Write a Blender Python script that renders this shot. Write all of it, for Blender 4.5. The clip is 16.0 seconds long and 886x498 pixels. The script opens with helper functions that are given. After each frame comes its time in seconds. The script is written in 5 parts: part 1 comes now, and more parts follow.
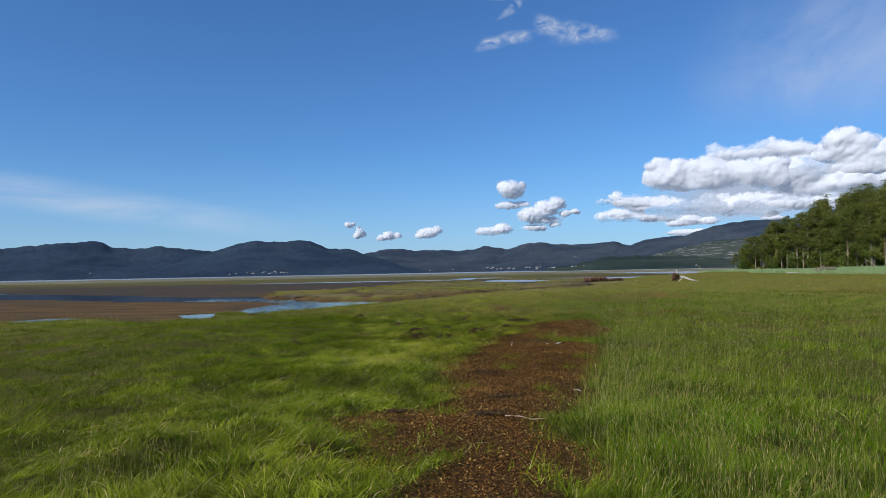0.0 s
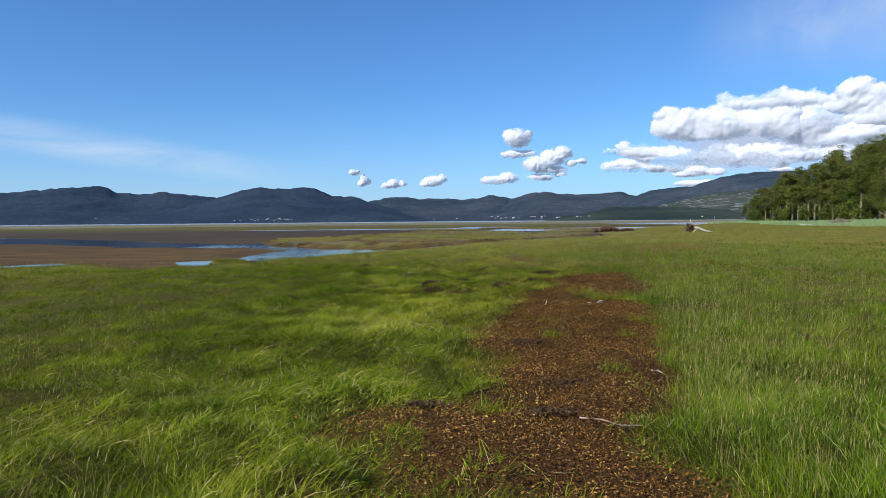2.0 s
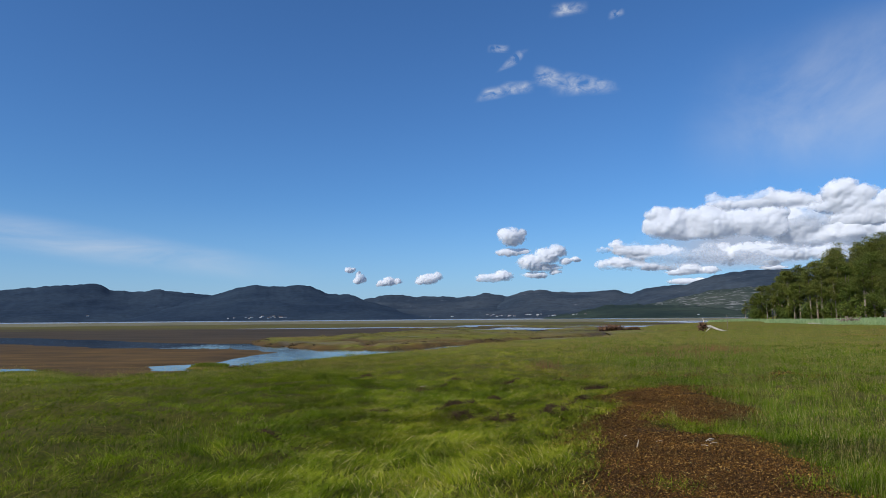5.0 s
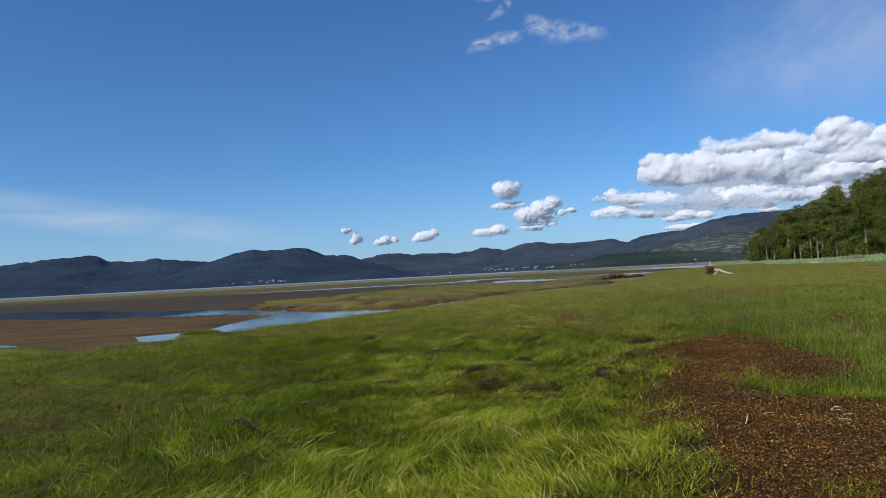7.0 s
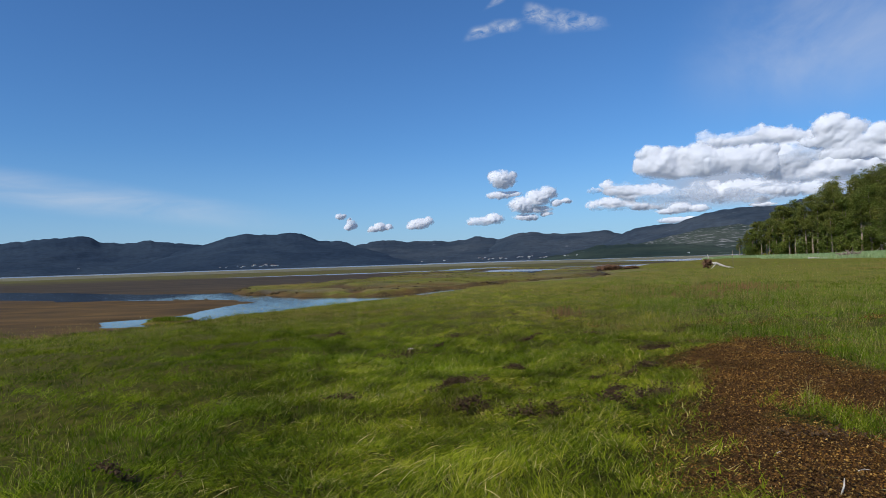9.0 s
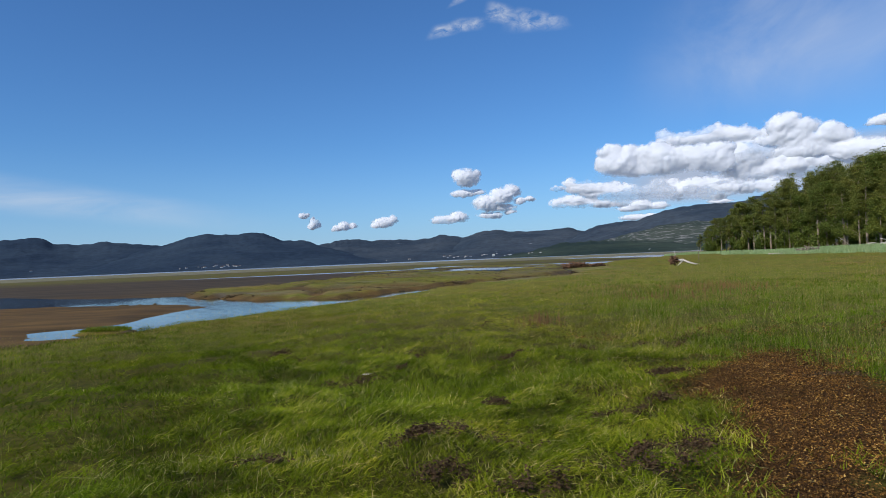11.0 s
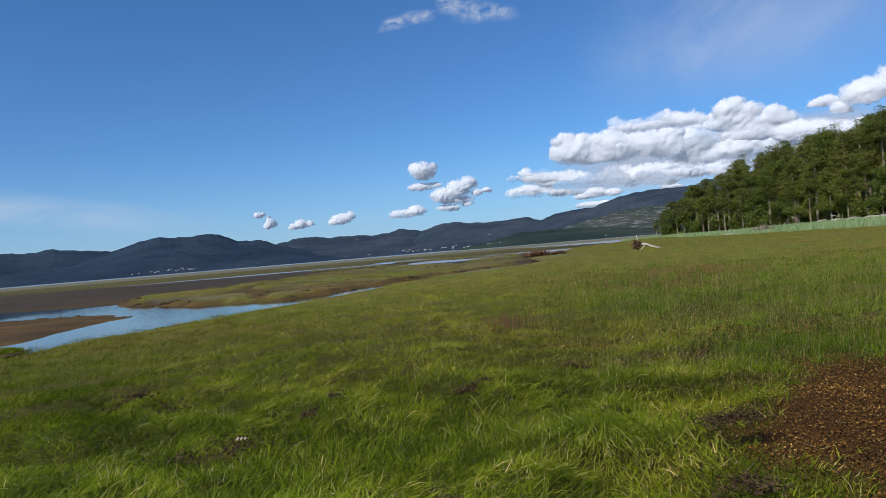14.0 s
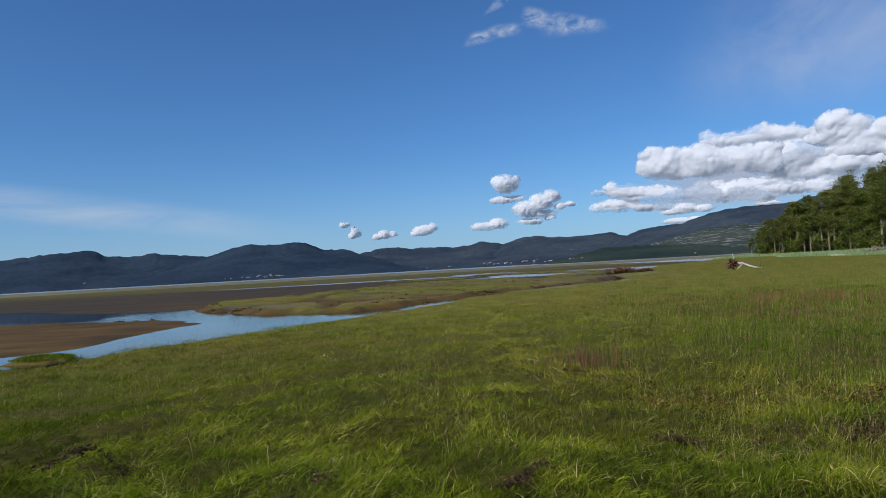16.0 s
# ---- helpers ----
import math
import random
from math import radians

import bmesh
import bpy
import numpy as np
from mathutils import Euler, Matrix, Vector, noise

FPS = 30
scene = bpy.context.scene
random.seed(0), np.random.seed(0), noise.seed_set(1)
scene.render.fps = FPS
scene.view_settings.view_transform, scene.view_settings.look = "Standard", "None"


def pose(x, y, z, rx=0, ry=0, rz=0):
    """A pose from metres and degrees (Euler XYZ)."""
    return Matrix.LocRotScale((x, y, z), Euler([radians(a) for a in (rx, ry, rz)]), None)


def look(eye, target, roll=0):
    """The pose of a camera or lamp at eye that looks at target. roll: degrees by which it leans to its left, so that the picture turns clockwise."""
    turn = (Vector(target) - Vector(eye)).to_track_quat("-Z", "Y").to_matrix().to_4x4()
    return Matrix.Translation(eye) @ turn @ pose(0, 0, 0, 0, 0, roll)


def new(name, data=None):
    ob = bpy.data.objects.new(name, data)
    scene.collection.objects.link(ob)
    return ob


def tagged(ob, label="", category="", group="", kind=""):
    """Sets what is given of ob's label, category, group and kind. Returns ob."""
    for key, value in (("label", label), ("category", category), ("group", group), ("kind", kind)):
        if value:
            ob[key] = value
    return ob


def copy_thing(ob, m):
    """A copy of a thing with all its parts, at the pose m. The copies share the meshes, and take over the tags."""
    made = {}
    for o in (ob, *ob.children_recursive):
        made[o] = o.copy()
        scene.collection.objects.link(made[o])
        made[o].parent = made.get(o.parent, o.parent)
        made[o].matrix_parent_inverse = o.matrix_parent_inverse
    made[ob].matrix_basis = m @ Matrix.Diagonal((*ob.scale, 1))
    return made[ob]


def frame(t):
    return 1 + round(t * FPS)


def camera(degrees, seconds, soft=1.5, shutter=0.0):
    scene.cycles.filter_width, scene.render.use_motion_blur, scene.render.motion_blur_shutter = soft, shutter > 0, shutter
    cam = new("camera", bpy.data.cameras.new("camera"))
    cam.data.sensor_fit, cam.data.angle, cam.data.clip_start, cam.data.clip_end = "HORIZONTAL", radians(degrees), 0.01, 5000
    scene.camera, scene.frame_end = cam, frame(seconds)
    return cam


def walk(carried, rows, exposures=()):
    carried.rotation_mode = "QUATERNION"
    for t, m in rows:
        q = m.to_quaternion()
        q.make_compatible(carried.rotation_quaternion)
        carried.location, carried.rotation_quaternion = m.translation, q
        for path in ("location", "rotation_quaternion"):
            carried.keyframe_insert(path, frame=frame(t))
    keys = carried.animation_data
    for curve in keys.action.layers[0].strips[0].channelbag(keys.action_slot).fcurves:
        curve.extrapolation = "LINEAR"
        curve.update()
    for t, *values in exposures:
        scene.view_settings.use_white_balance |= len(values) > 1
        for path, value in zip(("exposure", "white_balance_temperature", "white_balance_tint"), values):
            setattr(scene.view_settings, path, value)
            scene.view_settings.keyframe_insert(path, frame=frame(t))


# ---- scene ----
from mathutils.bvhtree import BVHTree

cam = camera(68.4, 16.0, soft=0.6)
PATH = [
    (0, (0.000, 0.000, 1.670), (0.0000, 9.9938, 2.0237), -1.10),
    (0.5, (-0.115, 0.529, 1.617), (-0.5568, 10.5172, 1.4354), -1.94),
    (1, (-0.189, 1.045, 1.649), (0.0039, 11.0329, 1.1878), -3.28),
    (1.5, (-0.239, 1.625, 1.653), (-0.6974, 11.6071, 1.2739), -2.27),
    (2, (-0.330, 2.205, 1.593), (-0.4071, 12.1955, 1.1613), -0.50),
    (2.5, (-0.450, 2.721, 1.601), (-0.6489, 12.7127, 1.2375), -2.72),
    (3, (-0.523, 3.316, 1.622), (-1.2215, 13.2825, 1.2010), -2.61),
    (3.5, (-0.709, 3.923, 1.606), (-0.9332, 13.9154, 1.9107), -2.78),
    (4, (-0.795, 4.512, 1.596), (-1.1480, 14.4918, 2.1201), -1.92),
    (4.5, (-0.858, 5.024, 1.664), (-1.4939, 14.9891, 2.2045), 0.23),
    (4.7, (-0.894, 5.240, 1.667), (-1.0022, 15.1830, 2.7302), 0.33),
    (6.8, (-1.219, 7.656, 1.539), (-1.1909, 17.6231, 2.3484), -2.91),
    (7, (-1.233, 7.866, 1.553), (-1.1874, 17.8580, 1.9496), -3.00),
    (7.5, (-1.211, 8.345, 1.523), (-0.7236, 18.3169, 2.0991), -2.79),
    (8, (-1.140, 8.849, 1.548), (-0.0327, 18.7875, 1.6298), -3.60),
    (8.5, (-1.005, 9.354, 1.562), (-0.5564, 19.3418, 1.7800), -2.00),
    (8.7, (-0.987, 9.541, 1.532), (-0.8857, 19.5377, 1.7633), -1.71),
    (10.8, (-0.958, 11.528, 1.634), (-0.2497, 21.5019, 1.4624), -3.28),
    (11, (-0.916, 11.722, 1.631), (-0.2508, 21.6990, 1.7973), -2.41),
    (11.5, (-0.753, 12.252, 1.619), (-0.3307, 22.2357, 1.2282), -2.43),
    (12, (-0.679, 12.772, 1.608), (0.2956, 22.7192, 1.9196), 0.49),
    (12.5, (-0.661, 13.285, 1.613), (0.2187, 23.2438, 1.8397), -4.32),
    (13, (-0.540, 13.856, 1.599), (-0.2304, 23.8503, 1.7061), -3.22),
    (13.5, (-0.417, 14.395, 1.569), (0.6823, 24.3308, 1.8357), -1.66),
    (14, (-0.333, 14.903, 1.564), (0.9427, 24.8214, 1.5909), -4.73),
    (14.5, (-0.146, 15.467, 1.558), (0.5742, 25.4366, 1.8557), -1.61),
    (15, (-0.038, 16.019, 1.552), (0.7422, 25.9593, 2.3187), 0.02),
    (15.5, (0.102, 16.545, 1.544), (1.0459, 26.4477, 2.5655), -2.59),
    (16, (0.201, 17.042, 1.585), (0.2593, 27.0372, 1.8907), -3.17),
]
EXPOSURE = [(0, 0), (0.5, .05), (1, .2), (1.5, .12), (2, .26), (2.5, .22), (3, .17), (3.5, -.06), (4, -.1), (4.5, -.08), (7, -.08), (7.5, -.1), (8, -.06), (8.5, -.1), (11, -.03), (11.5, -.03), (12, -.06), (12.5, -.06), (13, -.1), (13.5, -.1), (14, -.06), (14.5, -.08), (15, -.16), (15.5, -.16), (16, -.2)]
walk(cam, [(t, look(eye, target, roll)) for t, eye, target, roll in PATH], exposures=[(t, s) for t, s in EXPOSURE])

# ---- world and sun ----
SUN_AZIMUTH, SUN_HEIGHT = -130.0, 40.0      # degrees from +y towards +x, and above the horizon
world = bpy.data.worlds.new("world")
scene.world = world
world.use_nodes = True
wn = world.node_tree.nodes
sky = wn.new("ShaderNodeTexSky")
sky.sky_type = "NISHITA"
sky.sun_disc = False
sky.sun_elevation = radians(SUN_HEIGHT)
sky.sun_rotation = radians(SUN_AZIMUTH)
sky.altitude = 0
sky.air_density = 1.0
sky.dust_density = 0.4
sky.ozone_density = 2.5
tint = wn.new("ShaderNodeMix")
tint.data_type, tint.blend_type = "RGBA", "MULTIPLY"
tint.inputs[0].default_value = 1.0
tint.inputs[7].default_value = (0.44, 0.765, 1.14, 1)
world.node_tree.links.new(sky.outputs[0], tint.inputs[6])
world.node_tree.links.new(tint.outputs[2], wn["Background"].inputs[0])
wn["Background"].inputs[1].default_value = 0.11
sun = new("sun", bpy.data.lights.new("sun", "SUN"))
sun.data.energy = 4.6
sun.data.angle = radians(0.5)
sun.data.color = (1.0, 0.94, 0.84)
sun_way = Vector((math.sin(radians(SUN_AZIMUTH)) * math.cos(radians(SUN_HEIGHT)),
                  math.cos(radians(SUN_AZIMUTH)) * math.cos(radians(SUN_HEIGHT)), math.sin(radians(SUN_HEIGHT))))
sun.matrix_basis = look(sun_way * 60, (0, 0, 0))


# ---- materials ----
WATER_LEVEL = -0.6


class Nodes:
    """Short hand for a node material with one Principled shader."""

    def __init__(self, name, rough=0.8, specular=0.3):
        self.m = bpy.data.materials.new(name)
        self.m.use_nodes = True
        self.t = self.m.node_tree
        self.b = self.t.nodes["Principled BSDF"]
        self.b.inputs["Roughness"].default_value = rough
        self.b.inputs["Specular IOR Level"].default_value = specular
        self.coord = self.t.nodes.new("ShaderNodeTexCoord").outputs["Object"]

    def link(self, a, b):
        self.t.links.new(a, b)

    def noise(self, scale, detail=4.0, stretch=None, rough=0.55, distort=0.0):
        at = self.coord
        if stretch:
            mp = self.t.nodes.new("ShaderNodeMapping")
            mp.inputs["Scale"].default_value = stretch
            self.link(self.coord, mp.inputs["Vector"])
            at = mp.outputs[0]
        n = self.t.nodes.new("ShaderNodeTexNoise")
        n.inputs["Scale"].default_value = scale
        n.inputs["Detail"].default_value = detail
        n.inputs["Roughness"].default_value = rough
        n.inputs["Distortion"].default_value = distort
        self.link(at, n.inputs["Vector"])
        return n.outputs["Fac"]

    def ramp(self, fac, stops):
        r = self.t.nodes.new("ShaderNodeValToRGB")
        el = r.color_ramp.elements
        while len(el) < len(stops):
            el.new(0.5)
        for e, (p, c) in zip(el, stops):
            e.position, e.color = min(p, 1.0), (*c, 1)
        self.link(fac, r.inputs[0])
        return r.outputs[0]

    def mix(self, fac, a, b, kind="MIX"):
        n = self.t.nodes.new("ShaderNodeMix")
        n.data_type, n.blend_type = "RGBA", kind
        for value, slot in ((fac, n.inputs[0]), (a, n.inputs[6]), (b, n.inputs[7])):
            if isinstance(value, (int, float)):
                slot.default_value = value
            elif isinstance(value, tuple):
                slot.default_value = (*value, 1)
            else:
                self.link(value, slot)
        return n.outputs[2]

    def calc(self, kind, a, b=0.0):
        n = self.t.nodes.new("ShaderNodeMath")
        n.operation = kind
        for value, slot in ((a, n.inputs[0]), (b, n.inputs[1])):
            if isinstance(value, (int, float)):
                slot.default_value = value
            else:
                self.link(value, slot)
        return n.outputs[0]

    def island(self):
        return self.t.nodes.new("ShaderNodeNewGeometry").outputs["Random Per Island"]

    def thing(self):
        return self.t.nodes.new("ShaderNodeObjectInfo").outputs["Random"]

    def attribute(self, name):
        n = self.t.nodes.new("ShaderNodeAttribute")
        n.attribute_name = name
        s = self.t.nodes.new("ShaderNodeSeparateColor")
        self.link(n.outputs["Color"], s.inputs[0])
        return s.outputs

    def colour(self, c):
        self.link(c, self.b.inputs["Base Color"])
        return self

    def bump(self, fac, strength=0.4, depth=0.02):
        n = self.t.nodes.new("ShaderNodeBump")
        n.inputs["Strength"].default_value = strength
        n.inputs["Distance"].default_value = depth
        self.link(fac, n.inputs["Height"])
        self.link(n.outputs[0], self.b.inputs["Normal"])
        return self

    def thin(self, amount, colour):
        """Lets part of the light through, as leaves do."""
        tr = self.t.nodes.new("ShaderNodeBsdfTranslucent")
        self.link(colour, tr.inputs["Color"])
        mx = self.t.nodes.new("ShaderNodeMixShader")
        mx.inputs[0].default_value = amount
        self.link(self.b.outputs[0], mx.inputs[1])
        self.link(tr.outputs[0], mx.inputs[2])
        self.link(mx.outputs[0], self.t.nodes["Material Output"].inputs["Surface"])
        return self


def plain_noise(name, stops, scale, rough=0.85, fine=None, bump=0.4, depth=0.02, stretch=None, specular=0.2):
    k = Nodes(name, rough, specular)
    c = k.ramp(k.noise(scale, 5, stretch), stops)
    f = k.noise(fine or scale * 6, 4, stretch)
    c = k.mix(0.45, c, k.ramp(f, [(0.3, (0.35, 0.35, 0.35)), (0.75, (0.9, 0.9, 0.9))]), "OVERLAY")
    k.colour(c).bump(f, bump, depth)
    return k.m


def ground_material():
    k = Nodes("shore_ground", 0.9, 0.05)
    cover = k.attribute("cover")
    broad, fine, grain = k.noise(0.09, 4), k.noise(0.7, 5), k.noise(9, 4)
    far = k.noise(0.02, 4, (1, 3, 1))
    mud = k.ramp(k.noise(0.25, 5, (1, 2.2, 1)), [(0.3, (0.040, 0.026, 0.011)), (0.55, (0.100, 0.058, 0.019)), (0.75, (0.150, 0.088, 0.027))])
    outer = k.t.nodes.new("ShaderNodeSeparateXYZ")
    k.link(k.coord, outer.inputs[0])
    outward = k.calc("MULTIPLY", k.calc("ADD", k.calc("SUBTRACT", outer.outputs[1], k.calc("MULTIPLY", outer.outputs[0], 0.35)), k.calc("MULTIPLY", k.noise(0.06, 4, (1, 2, 1)), 40.0)), 0.005)
    silt = k.ramp(k.noise(0.12, 5, (0.4, 1.8, 1)), [(0.3, (0.030, 0.024, 0.017)), (0.55, (0.058, 0.042, 0.026)), (0.75, (0.085, 0.058, 0.032))])
    mud = k.mix(k.ramp(outward, [(0.44, (0, 0, 0)), (0.58, (1, 1, 1))]), mud, silt)
    sand = k.ramp(far, [(0.35, (0.10, 0.10, 0.08)), (0.65, (0.24, 0.22, 0.18))])
    tan = k.ramp(k.noise(1.1, 4), [(0.3, (0.17, 0.125, 0.055)), (0.7, (0.36, 0.275, 0.14))])
    place = k.t.nodes.new("ShaderNodeSeparateXYZ")
    k.link(k.coord, place.inputs[0])
    marsh = k.ramp(k.calc("MULTIPLY", place.outputs[1], 0.004), [(0.7, (1, 1, 1)), (0.95, (0, 0, 0))])
    sand = k.mix(k.calc("MULTIPLY", marsh, k.ramp(k.noise(0.11, 4), [(0.38, (0, 0, 0)), (0.52, (0.9, 0.9, 0.9))])), sand, tan)
    green = k.ramp(broad, [(0.32, (0.175, 0.125, 0.034)), (0.5, (0.150, 0.140, 0.024)), (0.68, (0.140, 0.155, 0.020))])
    # dead grass, kept extra dark to stand in for shade between blades
    shaded_thatch = k.ramp(grain, [(0.3, (0.022, 0.022, 0.005)), (0.7, (0.075, 0.070, 0.016))])
    green = k.mix(0.6, green, k.ramp(fine, [(0.3, (0.25, 0.25, 0.22)), (0.7, (0.7, 0.72, 0.62))]), "OVERLAY")
    green = k.mix(0.5, green, k.ramp(grain, [(0.35, (0.2, 0.2, 0.2)), (0.7, (0.75, 0.75, 0.7))]), "OVERLAY")
    green = k.mix(k.attribute("shaded_thatch")[0], green, shaded_thatch)
    scraps = k.noise(75, 3)
    weed = k.ramp(scraps, [(0.32, (0.016, 0.009, 0.005)), (0.5, (0.070, 0.035, 0.012)), (0.68, (0.17, 0.085, 0.026))])
    c = k.mix(cover[1], mud, sand)
    c = k.mix(cover[0], c, green)
    c = k.mix(cover[2], c, weed)
    k.colour(c).bump(k.mix(cover[2], k.mix(0.5, fine, grain), scraps), 0.5, 0.04)
    wet = k.calc("MULTIPLY", k.calc("SUBTRACT", 1.0, cover[0]), k.calc("SUBTRACT", 1.0, cover[1]))
    k.link(k.calc("SUBTRACT", 0.88, k.calc("MULTIPLY", wet, 0.12)), k.b.inputs["Roughness"])
    return k.m


def water_material():
    k = Nodes("shallow_water", 0.04, 0.5)
    k.b.inputs["IOR"].default_value = 1.33
    k.bump(k.noise(0.9, 5, (0.5, 1.6, 1)), 0.22, 0.03)
    # the running creek is ruffled; the shallows beyond it lie still and mirror the mountains
    place = k.t.nodes.new("ShaderNodeVectorMath")
    place.operation = "DISTANCE"
    place.inputs[1].default_value = (-6.0, 46.0, WATER_LEVEL)
    k.link(k.coord, place.inputs[0])
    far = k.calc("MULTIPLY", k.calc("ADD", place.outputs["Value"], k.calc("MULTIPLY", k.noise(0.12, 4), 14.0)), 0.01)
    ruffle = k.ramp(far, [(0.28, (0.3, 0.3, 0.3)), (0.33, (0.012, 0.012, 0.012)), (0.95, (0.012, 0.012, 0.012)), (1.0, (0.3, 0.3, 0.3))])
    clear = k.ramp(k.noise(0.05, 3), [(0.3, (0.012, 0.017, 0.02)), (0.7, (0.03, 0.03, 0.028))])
    # far water is painted pale grey in place of rippled sky reflection
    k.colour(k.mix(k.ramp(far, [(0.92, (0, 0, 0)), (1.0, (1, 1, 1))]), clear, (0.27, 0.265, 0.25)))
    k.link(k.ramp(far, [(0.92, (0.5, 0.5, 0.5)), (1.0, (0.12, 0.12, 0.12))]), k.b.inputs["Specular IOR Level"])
    ripples = k.b.inputs["Normal"].links[0].from_node
    k.link(ruffle, ripples.inputs["Strength"])
    k.link(k.ramp(far, [(0.28, (0.05, 0.05, 0.05)), (0.33, (0.03, 0.03, 0.03)), (0.92, (0.03, 0.03, 0.03)), (1.0, (0.22, 0.22, 0.22))]), k.b.inputs["Roughness"])
    return k.m


def grass_material():
    k = Nodes("meadow_grass", 0.75, 0.04)
    one = k.ramp(k.island(), [(0.0, (0.088, 0.136, 0.005)), (0.4, (0.124, 0.184, 0.008)), (0.72, (0.166, 0.228, 0.014)), (0.9, (0.225, 0.27, 0.033)), (0.97, (0.38, 0.37, 0.14))])
    tuft = k.attribute("tone")
    # lightest tones paint sheen on flattened tufts, darkest the shade of hollows
    c = k.mix(1.0, one, k.ramp(tuft[0], [(0.0, (0.50, 0.57, 0.55)), (0.45, (1.04, 1.05, 1.0)), (0.8, (1.5, 1.45, 1.5)), (1.0, (2.0, 1.85, 2.2))]), "MULTIPLY")
    c = k.mix(tuft[1], c, k.mix(1.0, c, (1.3, 1.03, 1.3), "MULTIPLY"))
    c = k.mix(1.0, c, k.ramp(k.noise(0.28, 4), [(0.3, (0.86, 0.94, 0.84)), (0.5, (1.0, 1.0, 1.0)), (0.72, (1.1, 1.1, 1.0))]), "MULTIPLY")
    c = k.mix(1.0, c, k.ramp(k.noise(1.8, 4), [(0.34, (0.80, 0.84, 0.80)), (0.5, (1.0, 1.0, 1.0)), (0.66, (1.2, 1.17, 1.15))]), "MULTIPLY")
    c = k.mix(k.ramp(k.noise(0.055, 4), [(0.40, (0.1, 0.1, 0.1)), (0.60, (0.8, 0.8, 0.8))]), c, k.mix(1.0, c, (1.20, 0.98, 1.0), "MULTIPLY"))
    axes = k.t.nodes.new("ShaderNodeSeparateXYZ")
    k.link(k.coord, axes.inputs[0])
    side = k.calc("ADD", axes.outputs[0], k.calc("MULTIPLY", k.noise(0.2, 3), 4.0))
    # deeper green to the left, also dimmed in colour for lens falloff
    lush_falloff = k.calc("MULTIPLY", k.calc("ADD", side, 2.6), 0.36)
    c = k.mix(k.ramp(lush_falloff, [(0.0, (1, 1, 1)), (1.0, (0, 0, 0))]), c, k.mix(1.0, c, (0.65, 0.71, 0.43), "MULTIPLY"))
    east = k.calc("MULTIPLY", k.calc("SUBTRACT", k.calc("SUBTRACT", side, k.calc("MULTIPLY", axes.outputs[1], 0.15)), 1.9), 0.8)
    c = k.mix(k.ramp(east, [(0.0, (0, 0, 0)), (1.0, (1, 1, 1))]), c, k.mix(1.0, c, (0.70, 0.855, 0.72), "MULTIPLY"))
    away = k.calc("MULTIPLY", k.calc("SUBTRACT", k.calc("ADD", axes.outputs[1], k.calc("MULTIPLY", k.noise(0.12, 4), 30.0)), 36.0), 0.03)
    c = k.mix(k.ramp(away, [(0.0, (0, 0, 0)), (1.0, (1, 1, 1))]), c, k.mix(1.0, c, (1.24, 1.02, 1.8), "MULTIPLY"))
    k.colour(c).thin(0.28, c)
    return k.m


def seed_material():
    k = Nodes("grass_seed_heads", 0.75, 0.06)
    c = k.ramp(k.island(), [(0.0, (0.20, 0.20, 0.04)), (0.4, (0.29, 0.26, 0.07)), (0.75, (0.32, 0.24, 0.09)), (1.0, (0.42, 0.36, 0.17))])
    k.colour(c).thin(0.3, c)
    return k.m


def lyme_material():
    k = Nodes("lyme_grass", 0.6, 0.25)
    c = k.ramp(k.island(), [(0.0, (0.20, 0.30, 0.12)), (0.5, (0.28, 0.39, 0.17)), (1.0, (0.38, 0.47, 0.24))])
    k.colour(c).thin(0.3, c)
    return k.m


def wrack_material():
    k = Nodes("dry_seaweed", 0.7, 0.12)
    c = k.ramp(k.island(), [(0.0, (0.024, 0.014, 0.007)), (0.3, (0.074, 0.036, 0.010)), (0.62, (0.145, 0.073, 0.017)),
                            (0.88, (0.222, 0.127, 0.030)), (0.98, (0.36, 0.24, 0.075))])
    c = k.mix(1.0, c, k.ramp(k.noise(0.9, 4), [(0.3, (0.6, 0.6, 0.62)), (0.65, (1.55, 1.45, 1.3))]), "MULTIPLY")
    k.colour(c).thin(0.12, c)
    return k.m


def foliage_material(name, dark, mid, light):
    k = Nodes(name, 0.65, 0.2)
    c = k.ramp(k.island(), [(0.0, dark), (0.5, mid), (1.0, light)])
    c = k.mix(0.6, c, k.ramp(k.thing(), [(0.0, (0.7, 0.8, 0.75)), (0.5, (1.0, 1.0, 1.0)), (1.0, (1.4, 1.22, 1.05))]), "MULTIPLY")
    k.colour(c).thin(0.5, c)
    return k.m


def mountain_material(name, woods, heath, rock, share, slab=0.012):
    """Spruce woods with heath and bare rock between."""
    k = Nodes(name, 0.95, 0.05)
    big, small = k.noise(0.0035, 6), k.noise(0.035, 5)
    c = k.mix(k.ramp(big, [(0.42, (0, 0, 0)), (0.62, (1, 1, 1))]), woods, heath)
    c = k.mix(0.35, c, k.ramp(small, [(0.3, (0.22, 0.22, 0.22)), (0.72, (0.8, 0.8, 0.8))]), "OVERLAY")
    bare = k.ramp(k.noise(slab, 8, (1, 1, 3.2), 0.68), [(1 - share, (0, 0, 0)), (min(0.98, 1.06 - share), (1, 1, 1))])
    c = k.mix(bare, c, k.mix(0.7, rock, k.ramp(k.noise(0.06, 5), [(0.3, (0.2, 0.2, 0.2)), (0.7, (0.8, 0.8, 0.8))]), "OVERLAY"))
    k.colour(c).bump(small, 0.3, 10.0)
    return k.m


